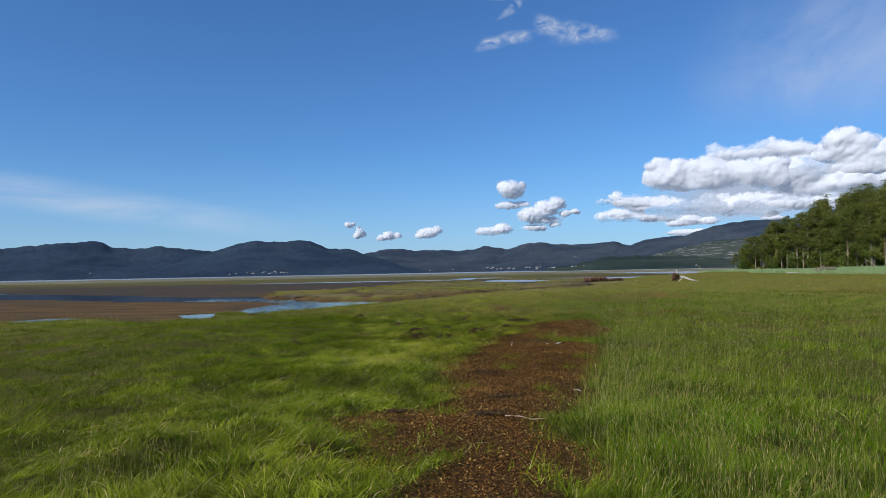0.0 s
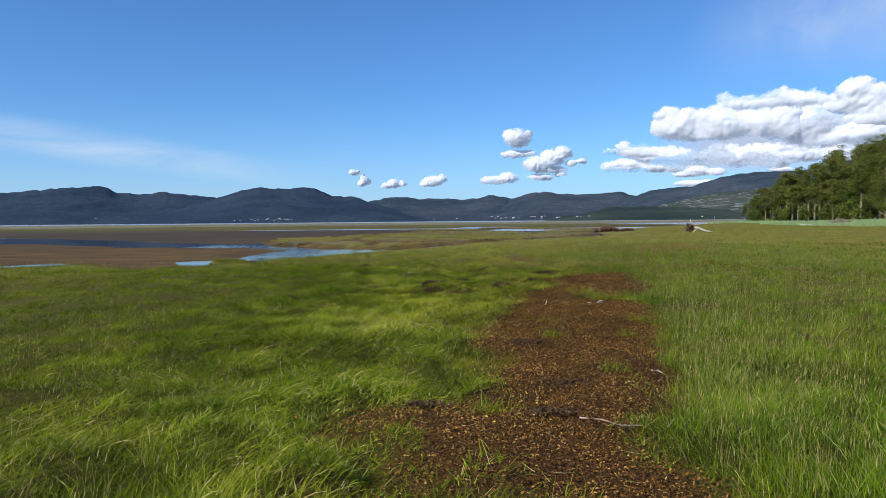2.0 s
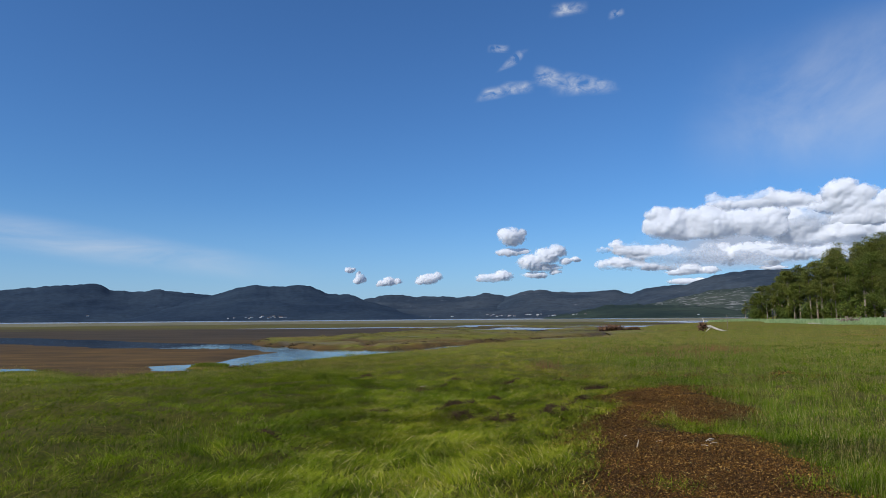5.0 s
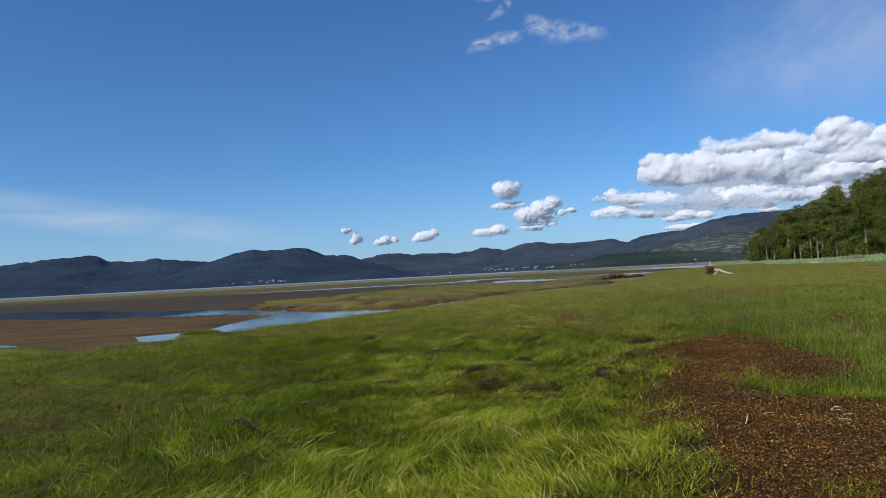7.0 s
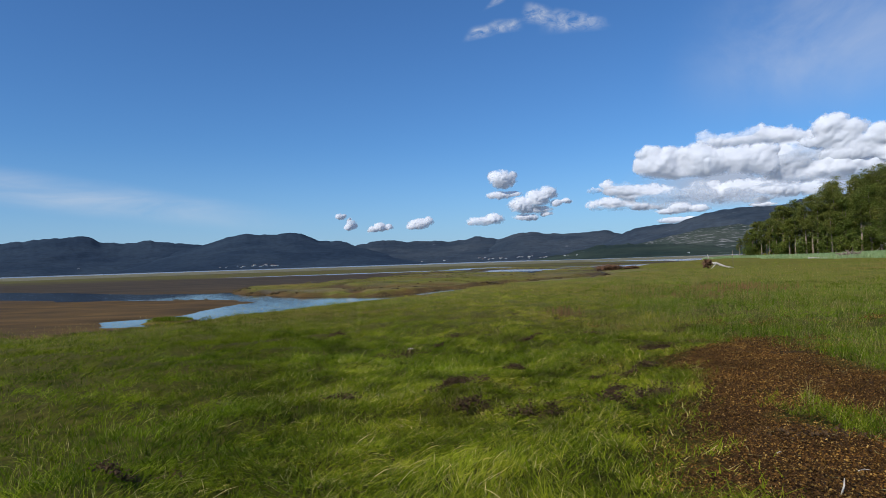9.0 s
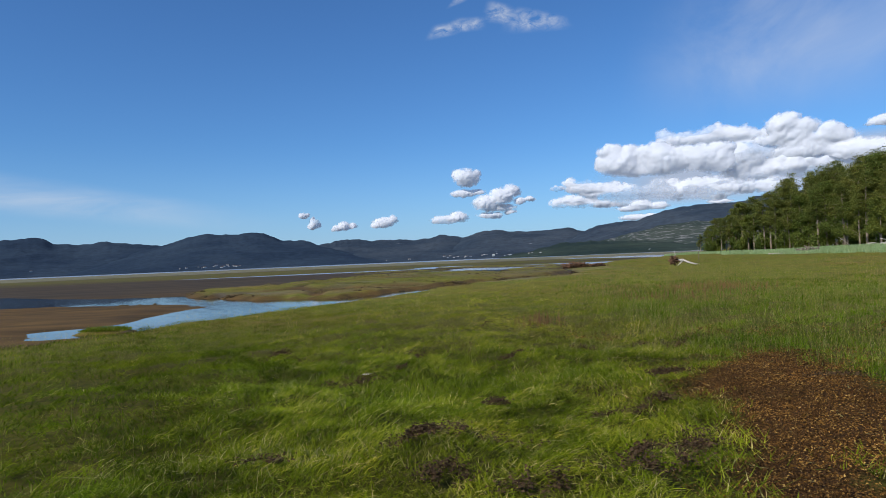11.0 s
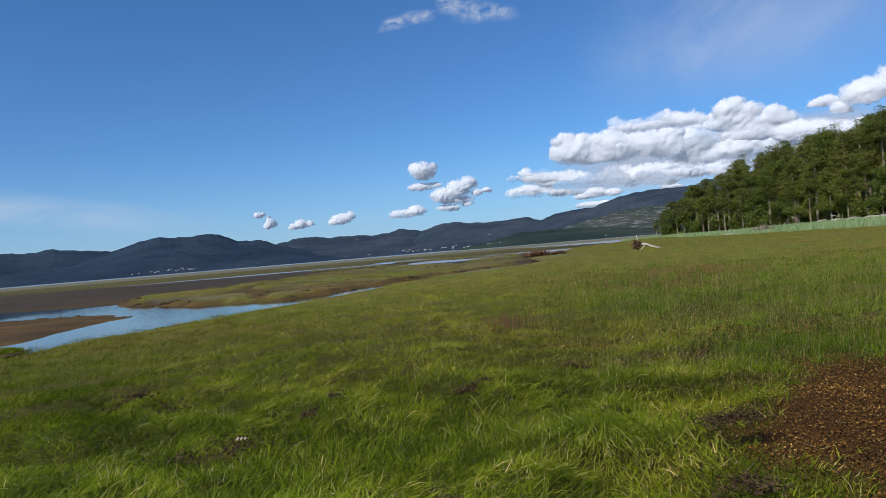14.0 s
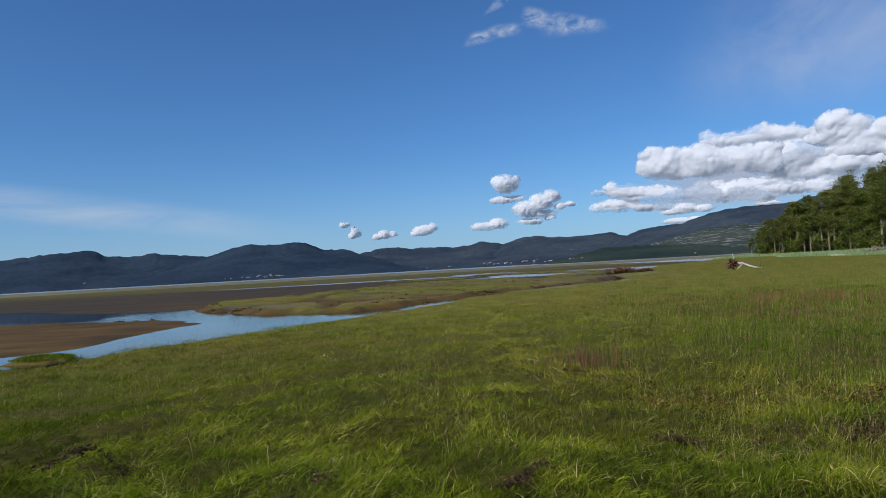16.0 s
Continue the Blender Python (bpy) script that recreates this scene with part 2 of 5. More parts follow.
def cloud_material():
    """White vapour, dense in the heap and thinning to nothing at the rim."""
    k = Nodes("cloud", 1.0, 0.0)
    k.colour(k.ramp(k.noise(0.006, 4), [(0.3, (0.66, 0.69, 0.75)), (0.7, (0.80, 0.81, 0.85))]))
    shreds = k.ramp(k.noise(0.03, 6, None, 0.65), [(0.25, (0, 0, 0)), (0.75, (1, 1, 1))])
    rim = k.attribute("rim")[0]
    thick = k.t.nodes.new("ShaderNodeMath")
    thick.operation, thick.use_clamp = "SUBTRACT", True
    loose = k.calc("MULTIPLY", k.calc("SUBTRACT", 1.0, rim), shreds)
    k.link(k.calc("MULTIPLY", rim, 1.25), thick.inputs[0])
    k.link(k.calc("MULTIPLY", loose, 1.1), thick.inputs[1])
    clear = k.t.nodes.new("ShaderNodeBsdfTransparent")
    mx = k.t.nodes.new("ShaderNodeMixShader")
    k.link(thick.outputs[0], mx.inputs[0])
    k.link(clear.outputs[0], mx.inputs[1])
    inner = k.t.nodes.new("ShaderNodeEmission")      # added glow in place of daylight scattered about inside the vapour
    inner.inputs["Color"].default_value = (0.56, 0.66, 0.88, 1)
    inner.inputs["Strength"].default_value = 0.62
    body = k.t.nodes.new("ShaderNodeMixShader")
    body.inputs[0].default_value = 0.32
    k.link(k.b.outputs[0], body.inputs[1])
    k.link(inner.outputs[0], body.inputs[2])
    k.link(body.outputs[0], mx.inputs[2])
    k.link(mx.outputs[0], k.t.nodes["Material Output"].inputs["Surface"])
    return k.m


def veil_material(name, scale, low, high, stretch):
    """Thin ice cloud, shaded cloud and haze, painted by glow: mostly see-through, in streaks, fading to the rim."""
    k = Nodes(name, 1.0, 0.0)
    rim = k.attribute("rim")[0]
    streak = k.ramp(k.noise(scale, 6, stretch, 0.6, 0.6), [(low, (0, 0, 0)), (high, (1, 1, 1))])
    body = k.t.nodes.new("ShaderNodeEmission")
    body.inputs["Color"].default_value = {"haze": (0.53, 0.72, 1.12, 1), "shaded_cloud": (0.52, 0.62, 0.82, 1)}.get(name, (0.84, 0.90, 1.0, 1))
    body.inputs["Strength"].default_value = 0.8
    clear = k.t.nodes.new("ShaderNodeBsdfTransparent")
    mx = k.t.nodes.new("ShaderNodeMixShader")
    k.link(k.calc("MULTIPLY", streak, rim), mx.inputs[0])
    k.link(clear.outputs[0], mx.inputs[1])
    k.link(body.outputs[0], mx.inputs[2])
    k.link(mx.outputs[0], k.t.nodes["Material Output"].inputs["Surface"])
    return k.m


M_GROUND, M_WATER = ground_material(), water_material()
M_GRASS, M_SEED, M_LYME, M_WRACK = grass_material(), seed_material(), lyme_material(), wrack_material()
M_SORREL = foliage_material("sorrel", (0.19, 0.12, 0.05), (0.27, 0.14, 0.07), (0.34, 0.16, 0.09))
M_PEAT = plain_noise("peat_clods", [(0.3, (0.030, 0.021, 0.010)), (0.7, (0.105, 0.072, 0.030))], 5.0)
M_SEDGE = foliage_material("sedge", (0.11, 0.115, 0.022), (0.180, 0.165, 0.042), (0.30, 0.235, 0.095))
M_PINE = foliage_material("pine_needles", (0.095, 0.112, 0.022), (0.160, 0.182, 0.038), (0.250, 0.265, 0.066))
M_BIRCH = foliage_material("birch_leaves", (0.092, 0.122, 0.020), (0.162, 0.204, 0.038), (0.245, 0.284, 0.068))
M_BARK = plain_noise("pine_bark", [(0.3, (0.13, 0.10, 0.078)), (0.7, (0.34, 0.27, 0.21))], 2.0, stretch=(3, 3, 0.6))
M_BLEACHED = plain_noise("bleached_wood", [(0.3, (0.30, 0.26, 0.22)), (0.7, (0.62, 0.57, 0.50))], 3.0, stretch=(4, 4, 1))
M_ROOT = plain_noise("dark_root_wood", [(0.3, (0.045, 0.024, 0.014)), (0.7, (0.16, 0.085, 0.048))], 4.0)
M_TWIG = plain_noise("grey_twigs", [(0.3, (0.10, 0.075, 0.06)), (0.7, (0.25, 0.20, 0.16))], 4.0)
M_PEELED = plain_noise("peeled_stick", [(0.3, (0.42, 0.28, 0.22)), (0.7, (0.66, 0.52, 0.44))], 14.0)
M_STRAW = plain_noise("straw", [(0.3, (0.18, 0.15, 0.055)), (0.5, (0.27, 0.24, 0.09)), (0.7, (0.40, 0.36, 0.16))], 2.0, fine=30.0, specular=0.05)
M_ROCK = plain_noise("pale_rock", [(0.3, (0.20, 0.18, 0.15)), (0.7, (0.42, 0.39, 0.33))], 0.9, depth=0.1)
M_CLOUD = cloud_material()


# ---- shapes ----
def lattice(x, y, seed):
    """Smooth value noise in 0..1 on arrays."""
    rng = np.random.RandomState(seed)
    table = rng.rand(256, 256)
    xi, yi = np.floor(x).astype(int), np.floor(y).astype(int)
    fx, fy = x - xi, y - yi
    fx, fy = fx * fx * (3 - 2 * fx), fy * fy * (3 - 2 * fy)
    a, b = table[xi % 256, yi % 256], table[(xi + 1) % 256, yi % 256]
    c, d = table[xi % 256, (yi + 1) % 256], table[(xi + 1) % 256, (yi + 1) % 256]
    return (a * (1 - fx) + b * fx) * (1 - fy) + (c * (1 - fx) + d * fx) * fy


def fbm(x, y, size, octaves=4, seed=1):
    """Layered noise, about -1..1; size: metres of the largest swell."""
    out, amp, total = 0.0, 1.0, 0.0
    for i in range(octaves):
        out = out + amp * (lattice(x / size * 2**i + 37.1 * i, y / size * 2**i + 11.7 * i, seed + i) * 2 - 1)
        total, amp = total + amp, amp * 0.5
    return out / total * 1.6


def inside(poly, x, y):
    """Signed distance to an outline on arrays, positive inside."""
    best, odd = np.full(x.shape, 1e18), np.zeros(x.shape, bool)
    for (ax, ay), (bx, by) in zip(poly, poly[1:] + poly[:1]):
        ex, ey = bx - ax, by - ay
        s = np.clip(((x - ax) * ex + (y - ay) * ey) / (ex * ex + ey * ey), 0, 1)
        best = np.minimum(best, (x - ax - s * ex) ** 2 + (y - ay - s * ey) ** 2)
        if ey:
            odd ^= ((ay > y) != (by > y)) & (x < ex * (y - ay) / ey + ax)
    return np.where(odd, 1, -1) * np.sqrt(best)


def ease(a, b, v):
    s = np.clip((v - a) / (b - a), 0, 1)
    return s * s * (3 - 2 * s)


def mesh_from(name, verts, loops, sizes, material, smooth=False):
    """A mesh from arrays: points, corner indices, corners per face."""
    me = bpy.data.meshes.new(name)
    me.vertices.add(len(verts))
    me.vertices.foreach_set("co", np.asarray(verts, np.float32).ravel())
    me.loops.add(len(loops))
    me.loops.foreach_set("vertex_index", np.asarray(loops, np.int32).ravel())
    sizes = np.asarray(sizes, np.int32)
    me.polygons.add(len(sizes))
    me.polygons.foreach_set("loop_start", np.concatenate([[0], np.cumsum(sizes)[:-1]]).astype(np.int32))
    if smooth:
        me.polygons.foreach_set("use_smooth", np.ones(len(sizes), bool))
    me.materials.append(material)
    me.update(calc_edges=True)
    return me


def sheet_mesh(name, px, py, pz, material):
    """A mesh from 2D arrays of places, one quad between neighbours."""
    rows, cols = px.shape
    verts = np.stack([px, py, pz], -1).reshape(-1, 3)
    i = (np.arange(rows - 1)[:, None] * cols + np.arange(cols - 1)[None]).ravel()
    quads = np.stack([i, i + 1, i + cols + 1, i + cols], -1)
    return mesh_from(name, verts, quads.ravel(), np.full(len(quads), 4), material, True)


def part(name, bm, material, parent, label=""):
    """Links a bmesh as one mesh object under a thing."""
    me = bpy.data.meshes.new(name)
    bm.to_mesh(me)
    bm.free()
    me.materials.append(material)
    ob = new(name, me)
    ob.parent = parent
    return tagged(ob, label)


def tube(bm, points, radii, sides=7):
    """A tapered, bent round bar along points."""
    rings = []
    for i, (p, r) in enumerate(zip(points, radii)):
        p = Vector(p)
        way = (Vector(points[min(i + 1, len(points) - 1)]) - Vector(points[max(i - 1, 0)])).normalized()
        side = way.orthogonal().normalized()
        other = way.cross(side)
        rings.append([bm.verts.new(p + r * (math.cos(a) * side + math.sin(a) * other)) for a in (2 * math.pi * k / sides for k in range(sides))])
    for a, b in zip(rings, rings[1:]):
        turn = min(range(sides), key=lambda k: (b[k].co - a[0].co).length)
        b[:] = b[turn:] + b[:turn]
        for k in range(sides):
            f = bm.faces.new((a[k], a[(k + 1) % sides], b[(k + 1) % sides], b[k]))
            f.smooth = True
    bm.faces.new(rings[0][::-1])
    bm.faces.new(rings[-1])


# ---- the shore: outlines in plan ----
MEADOW = [(-400, -120), (-120, 2), (-60, 19), (-34, 27), (-22.5, 31.5), (-19.2, 33.6), (-16.8, 34.6), (-15.0, 32.6), (-13.6, 30.4), (-12.6, 31.6), (-11.2, 34.4),
          (-10.2, 36.6), (-9.2, 39.2), (-7.6, 41.4), (-5.8, 44.8), (-3.5, 48.6), (-1.6, 52.5), (1.2, 58), (4.7, 66), (9, 71.5), (15.5, 77),
          (20, 86), (23, 100), (27, 124), (40, 142), (54, 175), (78, 215), (104, 262), (160, 300), (400, 330), (1500, 300), (4900, 200),
          (4900, -4900), (-4900, -4900), (-4900, -1500)]
TONGUE = [(-21, 77), (-16.5, 66), (-11, 56.5), (-7.5, 55.5), (-4.8, 53.8), (-2.8, 57), (0.3, 61.5), (4.2, 68.5), (9.0, 74), (15, 81), (20.2, 92),
          (20.6, 99), (13, 113), (6, 124), (-1, 127), (-7, 121), (-11, 99), (-16.5, 86)]
STRIPS = [[(8, 182), (19, 161), (30, 139), (35, 144), (28, 168), (14, 194)], [(17, 122), (24, 112), (28, 124), (21, 131)],
          [(-12, 145), (2, 141), (12, 148), (-2, 153)]]
BAR = [(-12.9, 39.4), (-12.4, 41), (-12.6, 46), (-12.0, 50.5), (-11.6, 52.6), (-16.5, 57.5), (-22, 60.5), (-28, 63), (-42, 72), (-80, 92),
       (-150, 60), (-150, -10), (-60, 18), (-25, 31.5), (-22, 35.5), (-20, 33), (-18, 28), (-8, 27), (-8.6, 34), (-10.6, 36.6), (-12.6, 37.1), (-14.7, 38.4)]
FLAT = [(-21, 71), (-36, 76), (-60, 95), (-100, 130), (-300, 200), (-400, 330), (-100, 190), (-30, 172), (20, 185), (40, 215), (19, 170),
        (5, 140), (-7, 124), (-12, 99)]
WRACK = [(-0.6, -9.0), (-0.2, 1.5), (-0.38, 4.75), (-0.1, 5.3), (-0.52, 6.0), (-0.85, 6.6), (-1.15, 7.05), (-0.9, 7.35), (-0.4, 7.5), (-0.1, 7.75), (-0.2, 8.5),
         (0.2, 8.85), (0.2, 9.15), (-0.1, 9.7), (0.1, 10.6), (0.0, 11.4), (0.4, 12.1), (0.5, 13.4), (0.85, 14.7), (0.95, 15.5), (1.15, 16.4),
         (1.6, 16.9), (2.1, 17.7), (2.25, 18.6), (1.95, 19.1), (2.2, 19.4), (2.9, 19.7), (3.0, 20.2), (3.7, 20.7), (4.3, 21.2), (5.1, 21.6),
         (5.5, 21.3), (4.9, 20.2), (4.65, 19.3), (4.4, 18.2), (4.5, 17.3), (4.3, 16.7), (3.3, 16.1), (2.8, 16.2), (2.45, 16.0), (2.55, 15.6),
         (2.8, 15.2), (3.05, 14.8), (2.98, 13.4), (2.9, 12.4), (2.68, 11.5), (2.5, 10.7), (2.2, 9.5), (1.9, 8.5), (1.68, 7.7), (1.25, 6.95),
         (0.98, 6.4), (1.3, 5.95), (1.28, 5.3), (1.15, 4.9), (0.85, 4.7), (0.9, 1.5), (0.7, -9.0)]
WOODS = [(109, 246), (116, 222), (114, 178), (105, 138), (96, 100), (90, 60), (90, 0), (100, -120), (400, -120), (400, 290), (160, 285)]
HEAPS = [(-1.63, 20.6, 0.34, 0.13), (1.2, 18.3, 0.2, 0.10), (1.6, 18.25, 0.16, 0.07), (2.15, 19.2, 0.16, 0.08), (-0.9, 21.5, 0.17, 0.07), (-0.24, 17.3, 0.2, 0.1),
         (0.0, 16.2, 0.2, 0.08), (-0.65, 16.55, 0.13, 0.07), (-0.8, 17.45, 0.14, 0.06), (-2.1, 17.1, 0.12, 0.06), (0.06, 18.65, 0.07, 0.05), (1.38, 16.85, 0.12, 0.12),
         (0.7, 16.3, 0.14, 0.05), (0.8, 15.97, 0.12, 0.06), (-2.85, 22.6, 0.26, 0.09), (0.71, 21.55, 0.14, 0.05), (2.05, 22.5, 0.18, 0.06), (2.8, 22.4, 0.2, 0.06),
         (3.6, 22.45, 0.18, 0.06), (1.16, 26.9, 0.2, 0.08), (-3.1, 14.4, 0.16, 0.07)]
POOLS = [(13, 205, 11, 22), (10.5, 131, 3.2, 4.5), (17.5, 131, 3.4, 4.0), (19.5, 119, 2.6, 3.0)]


def shore_edge(x, y):
    """Distance inside the meadow, with a ragged bank."""
    return inside(MEADOW, x, y) + 0.8 * fbm(x, y, 4, 4, 21)


def wrack_edge(x, y):
    """How far inside the strip of weed, with a ragged rim."""
    return inside(WRACK, x, y) + 0.26 * fbm(x, y, 0.6, 4, 71)


def land(x, y):
    """Ground height, and the shares of grass, sand and wrack."""
    m = shore_edge(x, y)
    t = inside(TONGUE, x, y)
    for strip in STRIPS:
        t = np.maximum(t, inside(strip, x, y))
    t = t + 1.1 * fbm(x, y, 6, 4, 31)
    bar = inside(BAR, x, y) + 1.2 * fbm(x, y, 9, 3, 41) + 0.5 * fbm(x, y, 2.2, 2, 42)
    flat = inside(FLAT, x, y) + 3.0 * fbm(x, y, 25, 3, 51)
    away = np.hypot(x, y - 10)
    bands = fbm(x * 0.35, y, 70, 4, 61)
    z = -0.66 + 0.05 * bands * ease(120, 260, y) + 0.015 * fbm(x, y, 3, 3, 62)
    z = np.maximum(z, -0.75 + 0.20 * ease(-2.5, 2.5, bar) + 0.02 * fbm(x, y, 2.5, 3, 63))
    z = np.maximum(z, -0.75 + 0.20 * ease(-5, 5, flat) + 0.025 * fbm(x, y, 8, 3, 64))
    sandbar = ease(330, 400, away) * ease(1150, 1000, away)
    z = np.maximum(z, -0.9 + 0.36 * sandbar + 0.05 * bands)
    strip = ease(173, 181, away) * ease(430, 390, away) * ease(120, 80, x)
    z = np.maximum(z, -0.9 + 0.37 * strip + 0.04 * bands)
    z = np.maximum(z, -0.95 + 0.50 * ease(1.25, 0.5, np.hypot((x + 12.1) / 1.3, (y - 37.3) / 0.7) + 0.2 * fbm(x, y, 0.8, 2, 69)))
    pans = fbm(x, y, 7, 2, 65)
    zt = -0.8 + 0.46 * ease(-0.5, 0.6, t) + 0.10 * ease(1, 8, t) + 0.09 * fbm(x, y, 3.0, 3, 66) - 0.30 * ease(0.55, 0.75, pans)
    runnel = ease(0.10, 0.03, np.abs(fbm(x * 0.6, y, 16, 2, 73))) * ease(0.5, 2.5, t)
    zt = zt - 0.22 * runnel + 0.10 * np.abs(fbm(x, y, 1.6, 2, 74)) * ease(3.5, 0.5, t)
    z = np.maximum(z, zt)
    swell = 0.07 * fbm(x, y, 6, 2, 67) + 0.05 * fbm(x, y, 1.1, 3, 68)
    zm = -0.8 + 0.44 * ease(-0.5, 0.8, m) + 0.36 * ease(0.5, 14, m) + swell * ease(0, 5, m) + 0.03 * np.maximum(0, m - 36) * ease(4000, 300, away)
    wood = inside(WOODS, x, y)
    zm = zm + 0.24 * np.clip(wood, 0, 40) * ease(0, 10, wood) * ease(900, 300, away)
    z = np.maximum(z, zm)
    z = z + 0.04 * ease(-0.15, 0.35, inside(WRACK, x, y))
    for px, py, rx, ry in POOLS:
        pool = ease(1.1, 0.75, np.hypot((x - px) / rx, (y - py) / ry) + 0.3 * fbm(x, y, 12, 3, 78))
        z, t = z + (-0.72 - z) * pool * (z < -0.1), t - 6 * pool
    grass = np.maximum(ease(-0.1, 0.8, m), ease(0.1, 0.9, t) * ease(0.65, 0.45, pans))
    grass = np.maximum(grass, np.maximum(0.5 * strip * ease(-0.5, 0.1, bands), 0.3 * sandbar))
    grass = np.maximum(grass, ease(1.2, 0.9, np.hypot((x + 12.1) / 1.3, (y - 37.3) / 0.7)))
    sand = np.maximum(ease(-0.3, 0.5, sandbar - 0.2), 0.55 * ease(0, 0.4, m) * ease(9, 2, m) * ease(64, 74, y))
    sand = np.maximum(sand, 0.5 * ease(0.5, 1.3, t) * (1 - runnel))
    grass = np.where(t > 0.2, grass * (1 - (0.05 + 0.6 * ease(-0.1, 0.5, fbm(x, y, 6, 3, 72))) * ease(0, -2, m)), grass)
    grass = np.where(m < 0.2, grass * (1 - 0.95 * runnel), grass)
    strand = ease(0, 0.4, m) * ease(8, 2, m) * ease(58, 70, y) * ease(150, 125, y) * ease(-0.5, 0.3, fbm(x, y, 7, 3, 96))
    grass, sand = grass * (1 - 0.6 * strand), np.maximum(sand, strand)
    wrack = ease(-0.1, 0.25, wrack_edge(x, y))
    return z, grass, sand, wrack


def stops(first, growth, end):
    """Grid lines whose spacing grows with the distance."""
    out = [0.0]
    while out[-1] < end:
        out.append(out[-1] + max(first, growth * out[-1]))
    return np.array(out)


right = stops(0.25, 0.03, 4800)
ahead, back = stops(0.25, 0.02, 4800), stops(0.5, 0.08, 4800)
gx, gy = np.meshgrid(np.concatenate([-right[:0:-1], right]), 12 + np.concatenate([-back[:0:-1], ahead]))
gz, share_grass, share_sand, share_wrack = land(gx, gy)
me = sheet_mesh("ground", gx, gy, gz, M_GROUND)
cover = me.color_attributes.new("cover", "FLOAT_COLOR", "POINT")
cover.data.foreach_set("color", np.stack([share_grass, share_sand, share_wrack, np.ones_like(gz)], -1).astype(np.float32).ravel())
shaded_thatch = me.color_attributes.new("shaded_thatch", "FLOAT_COLOR", "POINT")
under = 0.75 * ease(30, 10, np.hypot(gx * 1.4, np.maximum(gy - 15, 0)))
shaded_thatch.data.foreach_set("color", np.stack([under, under, under, np.ones_like(gz)], -1).astype(np.float32).ravel())
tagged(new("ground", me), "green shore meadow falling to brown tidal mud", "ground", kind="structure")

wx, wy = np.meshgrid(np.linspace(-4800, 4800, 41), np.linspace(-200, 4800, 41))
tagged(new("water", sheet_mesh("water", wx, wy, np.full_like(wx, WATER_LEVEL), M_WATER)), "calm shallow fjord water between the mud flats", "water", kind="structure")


def height(x, y):
    """Ground height at places, read off the sheet itself."""
    x, y = np.atleast_1d(np.asarray(x, float)), np.atleast_1d(np.asarray(y, float))
    lx, ly = gx[0], gy[:, 0]
    i, j = np.clip(np.searchsorted(lx, x) - 1, 0, len(lx) - 2), np.clip(np.searchsorted(ly, y) - 1, 0, len(ly) - 2)
    u, v = (x - lx[i]) / (lx[i + 1] - lx[i]), (y - ly[j]) / (ly[j + 1] - ly[j])
    return (gz[j, i] * (1 - u) + gz[j, i + 1] * u) * (1 - v) + (gz[j + 1, i] * (1 - u) + gz[j + 1, i + 1] * u) * v


# ---- far mountains ----
RANGES = []


def mountain(name, label, distance, skyline, material, depth=0.28, seed=1, rough=0.05):
    """A range round the view: its skyline is azimuth and height in degrees."""
    az0, az1 = skyline[0][0], skyline[-1][0]
    az = np.linspace(az0, az1, int((az1 - az0) * 10))
    up = np.interp(az, [a for a, _ in skyline], [h for _, h in skyline])
    soft = np.convolve(np.pad(up, 2, mode="edge"), np.hanning(7)[1:-1] / np.hanning(7).sum(), mode="valid")
    soft = soft + 0.04 * fbm(az, 0 * az, 1.1, 4, seed + 5) + rough * 0.9 * fbm(az, 0 * az, 0.5, 3, seed + 6)
    s = np.concatenate([np.linspace(0, 1, 28), np.linspace(1.05, 1.3, 4)])
    A, S = np.meshgrid(radians(1) * az, s)
    wide = np.hanning(73) / np.hanning(73).sum()
    foot = np.convolve(np.pad(soft, 36, mode="edge"), wide, mode="valid")
    crest = np.clip(S, 0, 1) ** 3
    top = np.tan(np.radians(foot[None] * (1 - crest) + soft[None] * crest)) * distance
    R = distance * (1 - depth * (1 - S))
    X, Y = R * np.sin(A), R * np.cos(A)
    face = np.where(S <= 1, np.clip(S, 0, 1) ** 0.85, 1 - 1.6 * (S - 1))
    gully = fbm(X, Y, 420, 5, seed) * rough * 2.2 * np.sin(np.pi * np.clip(S, 0, 1)) + fbm(X, Y, 60, 3, seed + 9) * rough * 0.35
    Z = top * np.clip(face + gully * np.clip(S * 3, 0, 1), -0.1, 2) - 4 * (1 - np.clip(S, 0, 1))
    ob = new(name, sheet_mesh(name, X, Y, Z, material))
    RANGES.append(ob)
    return tagged(ob, label, "mountain", kind="structure")


# distance haze is painted into the far ranges' base colours as blue
HAZED_SPRUCE, HAZED_HEATH, HAZED_STONE = (0.020, 0.034, 0.056), (0.030, 0.047, 0.070), (0.10, 0.115, 0.135)
M_FAR = mountain_material("far_wooded_mountain", HAZED_SPRUCE, HAZED_HEATH, HAZED_STONE, 0.30)
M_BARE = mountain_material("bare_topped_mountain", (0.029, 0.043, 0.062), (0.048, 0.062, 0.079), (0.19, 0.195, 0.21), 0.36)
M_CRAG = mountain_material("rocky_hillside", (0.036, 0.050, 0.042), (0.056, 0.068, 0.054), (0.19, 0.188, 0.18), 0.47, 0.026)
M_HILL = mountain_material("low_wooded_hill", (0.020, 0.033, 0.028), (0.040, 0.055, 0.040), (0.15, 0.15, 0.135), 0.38)
